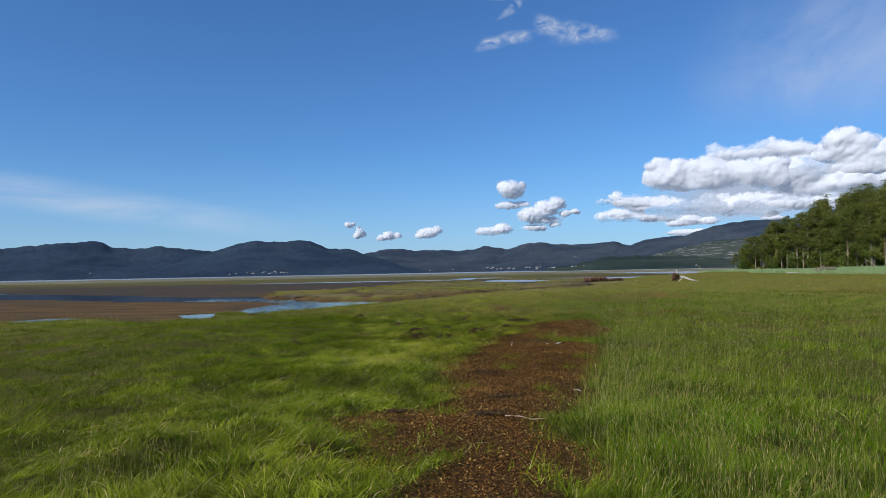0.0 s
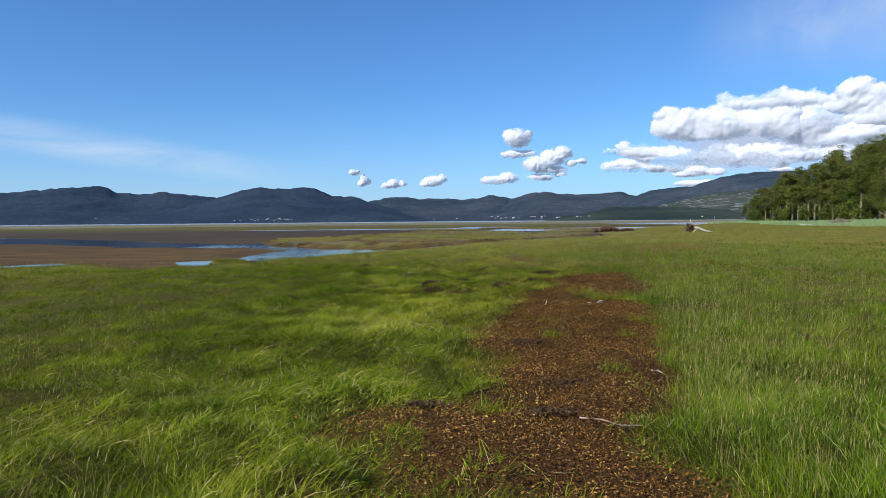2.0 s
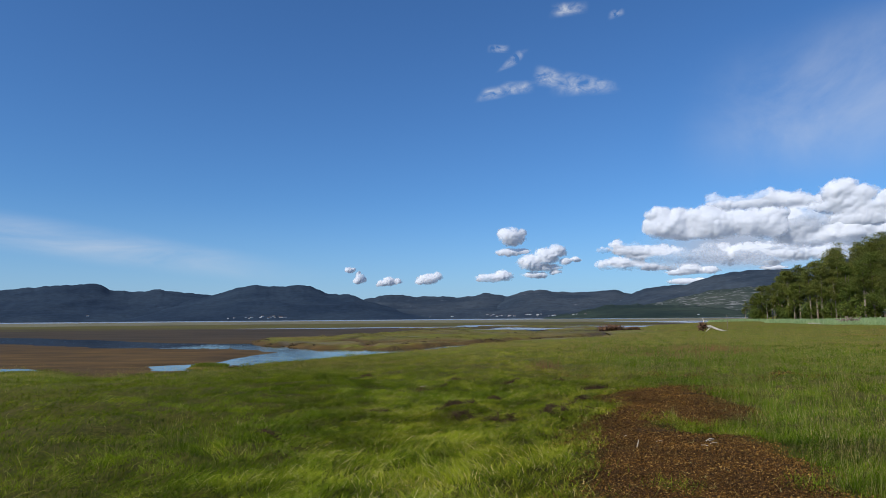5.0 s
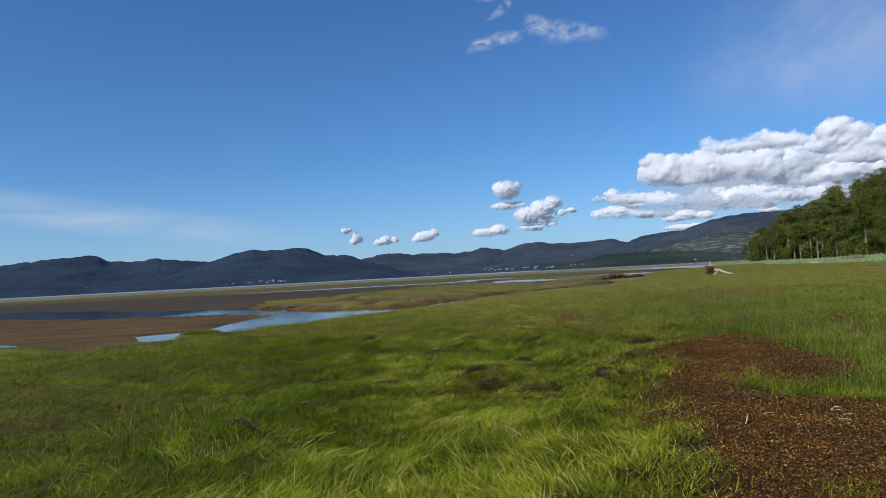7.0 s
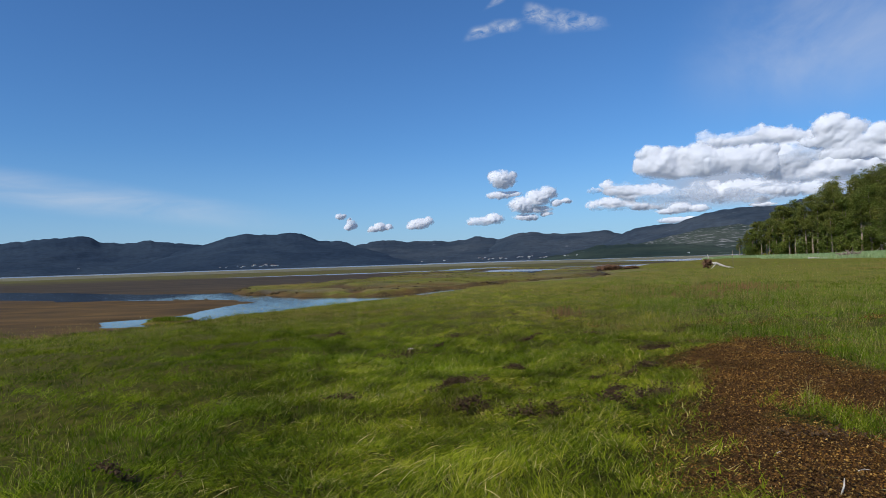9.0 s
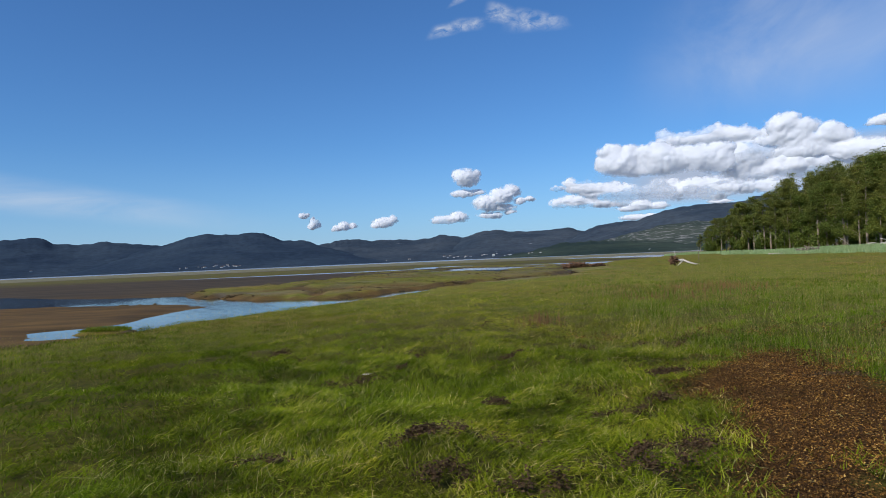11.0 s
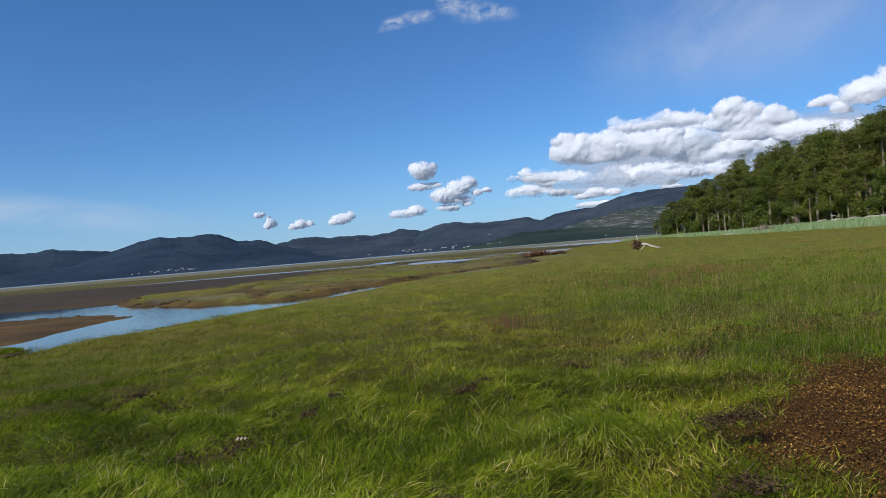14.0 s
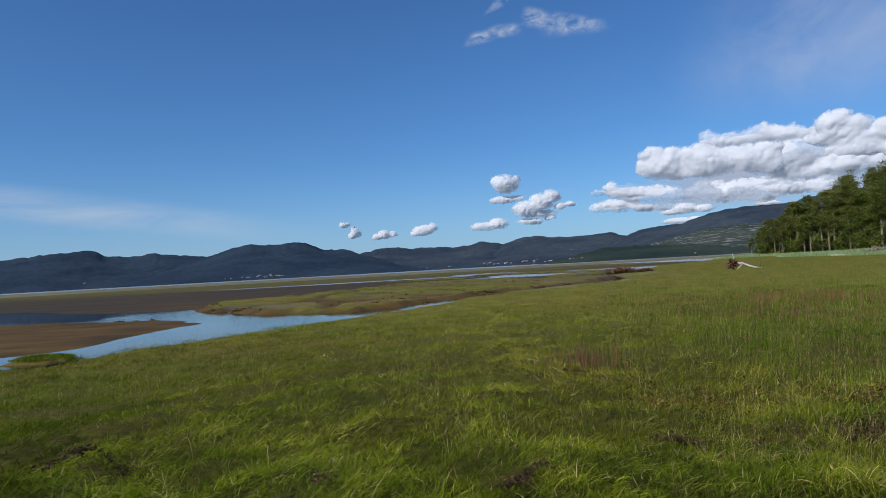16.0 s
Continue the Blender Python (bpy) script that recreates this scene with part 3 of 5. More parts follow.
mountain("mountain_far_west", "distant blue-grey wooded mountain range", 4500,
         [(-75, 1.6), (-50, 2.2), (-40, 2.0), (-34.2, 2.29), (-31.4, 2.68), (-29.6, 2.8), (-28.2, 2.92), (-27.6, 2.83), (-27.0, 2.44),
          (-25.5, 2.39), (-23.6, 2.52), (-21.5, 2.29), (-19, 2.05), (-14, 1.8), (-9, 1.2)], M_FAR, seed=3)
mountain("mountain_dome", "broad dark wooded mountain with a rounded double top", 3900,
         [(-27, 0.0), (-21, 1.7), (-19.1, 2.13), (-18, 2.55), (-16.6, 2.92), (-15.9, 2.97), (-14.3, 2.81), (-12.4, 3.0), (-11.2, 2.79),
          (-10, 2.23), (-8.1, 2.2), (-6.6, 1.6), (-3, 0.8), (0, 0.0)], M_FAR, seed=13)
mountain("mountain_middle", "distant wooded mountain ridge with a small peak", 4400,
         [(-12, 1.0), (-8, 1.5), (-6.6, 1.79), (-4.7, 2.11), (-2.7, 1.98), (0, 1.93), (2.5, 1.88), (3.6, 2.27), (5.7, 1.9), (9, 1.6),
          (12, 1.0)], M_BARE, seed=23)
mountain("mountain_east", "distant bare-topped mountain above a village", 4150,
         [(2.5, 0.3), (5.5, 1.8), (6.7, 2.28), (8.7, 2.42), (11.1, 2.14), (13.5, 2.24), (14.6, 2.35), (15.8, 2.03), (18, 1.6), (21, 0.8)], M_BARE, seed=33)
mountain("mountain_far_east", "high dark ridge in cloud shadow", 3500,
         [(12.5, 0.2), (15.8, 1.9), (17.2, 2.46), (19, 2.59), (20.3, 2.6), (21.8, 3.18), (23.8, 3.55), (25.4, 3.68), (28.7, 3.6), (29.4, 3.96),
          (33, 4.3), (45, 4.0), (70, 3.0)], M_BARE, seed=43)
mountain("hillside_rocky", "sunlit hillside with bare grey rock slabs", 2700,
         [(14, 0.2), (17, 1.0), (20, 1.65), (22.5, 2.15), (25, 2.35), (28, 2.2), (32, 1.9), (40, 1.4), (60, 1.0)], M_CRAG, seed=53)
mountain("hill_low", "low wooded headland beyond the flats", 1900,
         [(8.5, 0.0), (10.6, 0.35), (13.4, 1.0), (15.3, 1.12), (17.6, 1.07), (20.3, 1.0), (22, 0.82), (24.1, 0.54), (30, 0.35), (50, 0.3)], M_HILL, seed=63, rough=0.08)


# ---- village houses across the water ----
M_WALL = plain_noise("white_boards", [(0.3, (0.70, 0.69, 0.66)), (0.7, (0.82, 0.81, 0.79))], 0.8)
M_ROOF = plain_noise("dark_roof", [(0.3, (0.05, 0.045, 0.045)), (0.7, (0.11, 0.09, 0.085))], 0.8)


def house(length, width, wall_height, roof_height, wall_material):
    base = new("house")
    bm = bmesh.new()
    bmesh.ops.create_cube(bm, size=1, matrix=Matrix.Translation((0, 0, wall_height / 2)) @ Matrix.Diagonal((length, width, wall_height, 1)))
    part("wall", bm, wall_material, base)
    bm = bmesh.new()
    l, w = length / 2 + 0.5, width / 2 + 0.6
    pts = [bm.verts.new((sx * l, y, z)) for sx in (-1, 1) for y, z in ((-w, wall_height - 0.3), (0, wall_height + roof_height), (w, wall_height - 0.3), (0, wall_height - 0.25))]
    for k in ((0, 1, 5, 4), (1, 2, 6, 5), (2, 3, 7, 6), (3, 0, 4, 7), (0, 3, 2, 1), (4, 5, 6, 7)):
        bm.faces.new([pts[i] for i in k])
    part("roof", bm, M_ROOF, base)
    return tagged(base, "white wooden house with a dark pitched roof", "house", "village houses")


rng = random.Random(5)
HOUSES = [(-28.5, 0.42), (-18.2, 0.16), (-17.7, 0.2), (-16.8, 0.24), (-16.3, 0.2), (-15.6, 0.22), (-14.9, 0.18), (-14.4, 0.2), (-14.0, 0.24),
          (-13.6, 0.2), (-1.2, 0.14), (0.8, 0.18), (4.2, 0.2), (4.7, 0.17), (5.1, 0.22), (5.7, 0.24), (6.2, 0.18), (7.2, 0.26), (8.2, 0.27), (21.3, 0.16)]
HOUSES += [(rng.choice((-15.5, -14.5, 4.6, 6.0, 7.6, 9.0, 11.5)) + rng.gauss(0, 0.8), rng.uniform(0.14, 0.34)) for _ in range(24)]
first = house(11, 7, 3.8, 2.8, M_WALL)
slopes = [BVHTree.FromPolygons([v.co for v in ob.data.vertices], [tuple(p.vertices) for p in ob.data.polygons]) for ob in RANGES]
for i, (a, h) in enumerate(HOUSES):
    way = Vector((math.sin(radians(a)) * math.cos(radians(h)), math.cos(radians(a)) * math.cos(radians(h)), math.sin(radians(h))))
    hits = [s.ray_cast(Vector((0, 8, 1.6)), way) for s in slopes]
    at, d = min(((p, far) for p, _, _, far in hits if p), key=lambda it: it[1])
    k = rng.uniform(0.6, 1.15) * d / 3000
    m = pose(at.x, at.y, at.z - 1.5 * k, 0, 0, -a + rng.uniform(-25, 25)) @ Matrix.Diagonal((k, k, k, 1))
    if i == 0:
        first.matrix_basis = m
    else:
        copy_thing(first, m)


# ---- clouds ----
CLOUD_FAR = 4650.0


def sky_place(a, h, d=CLOUD_FAR):
    a, h = radians(a), radians(h)
    return Vector((d * math.sin(a) * math.cos(h), d * math.cos(a) * math.cos(h), d * math.sin(h)))


def cumulus(lobes, label, seed, far=CLOUD_FAR, step=0.07, torn=0.0):
    """Heaped cloud facing the shore as deep relief; lobes: azimuth, height, half width and half height in degrees."""
    a = np.arange(min(l[0] - l[2] for l in lobes) - 0.5, max(l[0] + l[2] for l in lobes) + 0.5, step)
    h = np.arange(min(l[1] - l[3] for l in lobes) - 0.4, max(l[1] + l[3] for l in lobes) + 0.4, step)
    a, h = np.meshgrid(a, h)
    small = float(np.mean([l[3] for l in lobes]))
    ripple = 0.30 * small
    aw = a + ripple * fbm(a, h, 1.6 * small, 4, seed) + 0.3 * ripple * fbm(a, h, 0.45 * small, 3, seed + 3)
    hw = h + 0.7 * ripple * fbm(a, h, 1.3 * small, 4, seed + 7)
    ac = a + 0.5 * ripple * fbm(a, h, 2.2 * small, 2, seed)
    hc = h + 0.4 * ripple * fbm(a, h, 2.0 * small, 2, seed + 7)
    heap, cover = np.zeros_like(a), np.full(a.shape, -9.0)
    for ca, ch, ra, rh in lobes:
        up = hc - ch
        s = 1 - ((ac - ca) / (ra * 1.2)) ** 2 - (up / np.where(up > 0, rh * 1.3, rh * 1.5)) ** 2
        heap = heap + (min(ra, rh * 1.4) * np.clip(s, 0, 1) ** 0.7) ** 4
        up = hw - ch
        s = 1 - ((aw - ca) / (ra * 1.18)) ** 2 - (up / np.where(up > 0, rh * 1.25, rh * 1.0)) ** 2
        cover = np.maximum(cover, s)
    heap = heap ** 0.25
    knobs = np.abs(fbm(a, h, 0.8 * small, 3, seed + 11)) * 0.7 + np.abs(fbm(a, h, 0.3 * small, 2, seed + 15)) * 0.3
    swell = np.sqrt(0.02 + fbm(a, h, 1.3 * small, 2, seed + 17) ** 2)
    puffs = np.sqrt(0.006 + fbm(a, h, 0.62 * small, 2, seed + 23) ** 2)
    curls = np.sqrt(0.004 + fbm(a, h, 0.27 * small, 2, seed + 29) ** 2)
    heap = heap * (0.9 + 0.12 * swell) + small * (0.045 * puffs + 0.010 * curls)
    cover = ease(-0.62, 0.72, cover + 0.5 * (knobs - 0.32))
    cover = cover * (1 - torn * ease(-0.2, 0.5, fbm(a * 0.4, h, 0.8, 4, seed + 19)))
    r = far - heap * radians(1) * far
    ar, hr = np.radians(a), np.radians(h)
    me = sheet_mesh("backdrop_cumulus", r * np.sin(ar) * np.cos(hr), r * np.cos(ar) * np.cos(hr), r * np.sin(hr), M_CLOUD)
    rim = me.color_attributes.new("rim", "FLOAT_COLOR", "POINT")
    rim.data.foreach_set("color", np.stack([cover, cover, cover, np.ones_like(cover)], -1).astype(np.float32).ravel())
    bm = bmesh.new()
    bm.from_mesh(me)
    bm.verts.ensure_lookup_table()
    bmesh.ops.delete(bm, geom=[v for v, c in zip(bm.verts, cover.ravel()) if c < 0.002], context="VERTS")
    bm.to_mesh(me)
    bm.free()
    return tagged(new("backdrop_cumulus", me), label, "cloud", "cumulus clouds", "structure")


cumulus([(23.0, 9.11, 0.83, 0.7), (24.4, 8.93, 1.71, 0.6), (26.4, 9.07, 1.71, 0.73), (28.2, 8.94, 1.71, 0.61), (29.5, 8.63, 1.47, 0.54), (31.0, 7.56, 2.2, 0.73),
         (27.7, 6.6, 1.96, 0.73), (29.9, 5.96, 2.2, 0.68), (32.1, 6.32, 1.9, 1.1), (29.1, 7.32, 1.96, 0.98), (34.5, 6.2, 2.2, 0.9), (37, 5.8, 2.2, 0.8)],
        "grey-white cumulus ridge behind a brighter bank", 101, 4700.0, 0.07, 0.35)
cumulus([(18.6, 8.52, 0.98, 0.64), (20.0, 8.37, 0.86, 0.64), (18.0, 7.48, 0.68, 0.73), (19.3, 7.49, 1.47, 0.98), (21.4, 7.95, 1.1, 0.78), (22.4, 8.24, 0.98, 0.73),
         (23.0, 7.38, 1.71, 1.1), (24.4, 7.76, 1.22, 0.73), (25.6, 7.36, 1.71, 1.1), (27.0, 7.83, 1.22, 0.73), (27.2, 6.91, 1.22, 0.86), (20.9, 6.93, 2.69, 0.68)],
        "long bank of bright white cumulus cloud over the mountains", 121)
cumulus([(31.5, 9.1, 1.0, 0.85), (32.2, 9.5, 0.8, 0.6), (33.1, 8.9, 1.0, 0.62), (34.9, 8.41, 0.9, 0.64), (35.6, 7.97, 0.73, 0.49), (34.2, 7.9, 1.96, 0.54),
         (32.1, 8.2, 2.2, 0.6), (36.6, 6.9, 2.2, 0.73), (38.1, 6.6, 1.4, 0.73), (33.0, 7.2, 2.2, 0.6), (40, 6.3, 1.6, 0.8)],
        "white cumulus towers heaped at the end of the bank", 141, 4640.0)
cumulus([(38.0, 8.69, 0.86, 0.29), (38.7, 8.75, 0.61, 0.34), (39.2, 8.1, 0.73, 0.49), (41, 8.9, 1.5, 0.9), (43.5, 9.4, 1.9, 1.2), (46.5, 9.4, 2.0, 1.4)],
        "white cumulus cloud above the pines", 161, 4650.0)
cumulus([(14.1, 4.43, 0.86, 0.5), (15.2, 4.49, 1.22, 0.55), (15.1, 6.06, 0.68, 0.39), (16.1, 5.7, 1.47, 0.54), (17.7, 5.29, 1.96, 0.61), (19.3, 5.02, 1.96, 0.61),
         (17.1, 4.35, 2.2, 0.4), (20.8, 5.03, 1.96, 0.54), (22.6, 5.41, 1.22, 0.54), (23.3, 4.81, 1.71, 0.61), (24.8, 5.07, 1.47, 0.64), (26.2, 5.07, 1.47, 0.64),
         (27.6, 4.93, 1.47, 0.68), (28.8, 4.81, 1.22, 0.54), (25.8, 4.45, 2.2, 0.54), (13.9, 5.73, 0.64, 0.24), (19.5, 4.17, 1.96, 0.39), (31, 4.7, 1.6, 0.6)],
        "low grey-white streaky layer of cumulus cloud", 181, 4590.0, 0.06, 0.5)
cumulus([(20.8, 3.88, 0.98, 0.39), (20.0, 3.66, 0.98, 0.24), (22.1, 3.78, 0.86, 0.29), (26.9, 3.8, 0.86, 0.17)], "small white cumulus low above the ridge", 201, 4570.0, 0.05)
cumulus([(20.4, 2.9, 1.22, 0.24), (21.5, 2.98, 0.73, 0.17)], "thin pale cumulus streak low above the ridge", 221, 4570.0, 0.05)
cumulus([(6.1, 7.05, 0.95, 0.75), (5.6, 7.3, 0.6, 0.5), (6.9, 7.1, 0.55, 0.6)], "small round white cumulus cloud", 241, 4650.0, 0.045, 0.15)
cumulus([(5.8, 5.69, 1.03, 0.32), (7.0, 5.77, 0.68, 0.24)], "flat grey-white foot of a cumulus cloud", 251, 4660.0, 0.045, 0.3)
cumulus([(10.0, 5.71, 0.73, 0.54), (9.1, 5.28, 0.98, 0.68), (7.7, 4.79, 1.03, 0.64), (8.7, 4.35, 1.47, 0.34), (8.1, 3.71, 1.03, 0.29), (9.8, 3.96, 0.44, 0.22),
         (10.7, 4.8, 0.49, 0.34), (11.4, 4.96, 0.54, 0.2)], "white cumulus cloud with a heaped top", 261, 4650.0, 0.045, 0.15)
cumulus([(4.5, 3.5, 1.42, 0.36), (5.3, 3.66, 0.73, 0.42), (3.5, 3.37, 0.61, 0.24)], "flat white cumulus cloud", 281, 4640.0, 0.045, 0.25)
cumulus([(-1.2, 3.45, 0.9, 0.42), (-0.5, 3.66, 0.5, 0.34), (-1.9, 3.22, 0.5, 0.28)], "tiny white cumulus cloud", 301, 4650.0, 0.04, 0.2)
cumulus([(-5.3, 3.08, 0.45, 0.26), (-4.7, 3.26, 0.5, 0.38), (-4.0, 3.25, 0.4, 0.26)], "tiny white cumulus cloud", 321, 4650.0, 0.04, 0.3)
cumulus([(-7.2, 3.5, 0.42, 0.38), (-7.5, 3.31, 0.3, 0.22), (-7.4, 3.85, 0.2, 0.3)], "tiny white cumulus puff", 341, 4650.0, 0.04, 0.3)
cumulus([(-8.2, 4.25, 0.36, 0.26), (-7.8, 4.33, 0.22, 0.18)], "tiny faint cumulus puff", 361, 4650.0, 0.04, 0.6)


def veil(name, label, corners, material, fade=0.5, n=30):
    """A thin sheet of high cloud between four places in the sky (azimuth, height)."""
    u, v = np.meshgrid(np.linspace(0, 1, n), np.linspace(0, 1, n))
    a, b, c, d = (np.array(sky_place(*p, 4750.0)) for p in corners)
    P = a * ((1 - u) * (1 - v))[..., None] + b * (u * (1 - v))[..., None] + c * (u * v)[..., None] + d * ((1 - u) * v)[..., None]
    P *= 4750.0 / np.linalg.norm(P, axis=-1, keepdims=True)
    me = sheet_mesh(name, P[..., 0], P[..., 1], P[..., 2], material)
    rim = me.color_attributes.new("rim", "FLOAT_COLOR", "POINT")
    w = ease(0, fade, u) * ease(1, 1 - fade, u) * ease(0, fade, v) * ease(1, 1 - fade, v)
    rim.data.foreach_set("color", np.stack([w, w, w, np.ones_like(w)], -1).astype(np.float32).ravel())
    return tagged(new(name, me), label, "cloud", kind="structure")


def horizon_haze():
    """Pale summer haze, painted as a glowing sheet low above the far shore, all round the view."""
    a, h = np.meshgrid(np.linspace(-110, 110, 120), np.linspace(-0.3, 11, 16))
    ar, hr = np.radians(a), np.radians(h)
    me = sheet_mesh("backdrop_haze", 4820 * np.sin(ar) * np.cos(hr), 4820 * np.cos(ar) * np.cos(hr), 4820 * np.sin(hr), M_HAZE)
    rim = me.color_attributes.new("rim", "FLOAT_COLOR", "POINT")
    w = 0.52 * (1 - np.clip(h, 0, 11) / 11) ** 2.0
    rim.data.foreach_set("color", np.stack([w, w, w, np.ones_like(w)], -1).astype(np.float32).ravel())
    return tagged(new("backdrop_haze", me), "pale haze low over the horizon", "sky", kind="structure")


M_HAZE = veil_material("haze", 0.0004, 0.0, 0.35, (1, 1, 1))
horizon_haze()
veil("backdrop_cirrus_band", "faint white band of high cloud", [(-48, 6.0), (-10, 2.0), (-8, 4.5), (-48, 10.0)],
     veil_material("thin_band", 0.0012, 0.25, 1.25, (1, 1, 5)))
M_WISP = veil_material("wisp", 0.011, 0.36, 0.88, (1, 1, 1.5))
for corners in ([(2.6, 18.5), (6.2, 19.0), (6.4, 20.4), (3.6, 20.0)], [(5.2, 19.1), (8.6, 19.2), (8.4, 20.5), (5.4, 20.5)], [(7.8, 19.8), (11.2, 19.3), (11.0, 21.2), (8.4, 21.8)],
                [(9.4, 18.7), (16.2, 18.6), (15.9, 19.9), (9.8, 21.4)], [(4.6, 20.9), (7.0, 21.6), (8.3, 23.1), (6.6, 22.9)], [(4.0, 22.7), (6.4, 22.6), (6.4, 23.4), (4.2, 23.5)],
                [(9.5, 25.0), (13.5, 25.2), (13.5, 26.3), (10.0, 26.5)], [(14.8, 24.4), (16.6, 24.8), (16.4, 25.6), (15.0, 25.3)]):
    veil("backdrop_cirrus_wisp", "wispy white shred of high cloud", corners, M_WISP, 0.4)
# the bank's shaded parts, painted as a blue-grey glowing sheet
veil("backdrop_cloud_sheet", "blue-grey shaded sheet of cloud inside the bank", [(14.5, 3.3), (46, 3.0), (46, 8.6), (17.0, 8.0)],
     veil_material("shaded_cloud", 0.0022, 0.18, 0.50, (1, 1, 3.2)), 0.26)
veil("backdrop_cirrus_haze", "pale veil of high cloud above the pines", [(18, 9), (48, 8), (50, 24), (20, 22)],
     veil_material("thin_veil", 0.0009, 0.30, 1.35, (1, 1, 1.2)))


# ---- the wood on the hillside ----
def leaf_cards(places, radii, per, size, rng, flat=(0.55, 0.55, 0.42)):
    """Sprays of foliage round each place: small three-cornered leaves turned every way."""
    n = len(places) * per
    c = np.repeat(places, per, 0) + rng.normal(0, 1, (n, 3)) * np.repeat(radii, per)[:, None] * np.array(flat)
    a = rng.normal(0, 1, (n, 3)) * [1, 1, 0.45]
    a /= np.linalg.norm(a, axis=1, keepdims=True)
    b = np.cross(a, rng.normal(0, 1.0, (n, 3)) + [0, 0, 0.8])
    b /= np.linalg.norm(b, axis=1, keepdims=True)
    s = size * rng.uniform(0.6, 1.3, (n, 1))
    leaf = np.stack([c - a * s, c - b * s * 0.6, c + a * s + b * s * 0.4], 1).reshape(-1, 3)
    return leaf, np.arange(3 * n), np.full(n, 3)


def tree(kind, height, seed):
    rng, nrng = random.Random(seed), np.random.RandomState(seed)
    pine = kind == "pine_tree"
    base = new(kind)
    bm = bmesh.new()
    lean = [rng.uniform(-0.04, 0.04) * height for _ in range(2)]
    spine = [Vector((lean[0] * s * s, lean[1] * s * s, height * s)) for s in (0, 0.15, 0.35, 0.55, 0.75, 0.97)]
    girth = 0.017 * height
    tube(bm, [p - Vector((0, 0, 0.6 if i == 0 else 0)) for i, p in enumerate(spine)], [girth * (1.25, 0.95, 0.75, 0.55, 0.33, 0.05)[i] for i in range(6)])
    places, radii = [], []
    limbs = 20 if pine else 16
    for i in range(limbs):
        s = rng.uniform(0.36, 0.97) if pine else rng.uniform(0.14, 0.92)
        foot = Vector((lean[0] * s * s, lean[1] * s * s, height * s))
        turn = i * 2.4 + rng.uniform(-0.4, 0.4)
        reach = height * (0.19 * (1.12 - s) ** 0.6 + 0.02) * rng.uniform(0.6, 1.2) * (1.0 if pine else 1.15)
        rise = rng.uniform(-0.05, 0.35) if pine else rng.uniform(0.3, 0.8)
        tip = foot + Vector((math.cos(turn) * reach, math.sin(turn) * reach, reach * rise))
        tube(bm, [foot, foot.lerp(tip, 0.5) + Vector((0, 0, 0.03 * reach)), tip], [girth * 0.28, girth * 0.17, girth * 0.05], 5)
        for f in (0.45, 0.72, 1.0):
            places.append(foot.lerp(tip, f) + Vector((rng.uniform(-0.3, 0.3), rng.uniform(-0.3, 0.3), rng.uniform(0, 0.4))))
            radii.append(rng.uniform(0.6, 1.15) * height / 18)
    for s in (0.8, 0.88, 0.94, 1.0):
        places.append(Vector((lean[0], lean[1], height * s)))
        radii.append(rng.uniform(0.6, 0.95) * height / 18)
    part("trunk", bm, M_BARK, base)
    v, l, z = leaf_cards(np.array(places), np.array(radii) * (1.12 if pine else 1.4), 108, 0.18, nrng, (0.55, 0.55, 0.30) if pine else (0.55, 0.55, 0.42))
    crown = new("crown", mesh_from("crown", v, l, z, M_PINE if pine else M_BIRCH))
    crown.parent = base
    label = "tall pine with a bare lower trunk and ragged crown" if pine else "leafy green birch at the edge of the wood"
    return tagged(base, label, "tree", "trees of the wood")


kinds = [tree("pine_tree", 18, 1), tree("pine_tree", 20, 2), tree("pine_tree", 16, 3), tree("pine_tree", 19, 4), tree("pine_tree", 21, 5),
         tree("birch_tree", 11, 6), tree("birch_tree", 13, 7), tree("birch_tree", 9, 8)]
TREE_HEIGHT = (18, 20, 16, 19, 21, 11, 13, 9)
# how high the wood stands against the sky, by bearing: old trees uphill, young ones towards the shore
CROWN_LINE = ((22, 0.2), (24.6, 1.0), (26.0, 2.0), (28.1, 3.3), (30.2, 4.3), (32.2, 5.0), (34.6, 6.0), (36.5, 5.9), (38, 6.3), (39.5, 6.8), (42, 7.4), (46, 8.0), (60, 8.4))
rng = random.Random(11)
EDGE = WOODS[:7]
spots = []
for (ax, ay), (bx, by) in zip(EDGE, EDGE[1:]):
    length = math.hypot(bx - ax, by - ay)
    for row, (inset, step) in enumerate(((0.5, 3.4), (3.6, 2.8), (7.2, 3.0), (11.5, 3.8))):
        for i in range(int(length / step)):
            f = (i + rng.random()) / (length / step)
            nx, ny = (ay - by) / length, (bx - ax) / length
            spots.append((row, ax + f * (bx - ax) + (nx * inset) + rng.uniform(-1.8, 1.8), ay + f * (by - ay) + (ny * inset) + rng.uniform(-1.8, 1.8)))
used = {}                                    # the first tree of each kind, and its scale
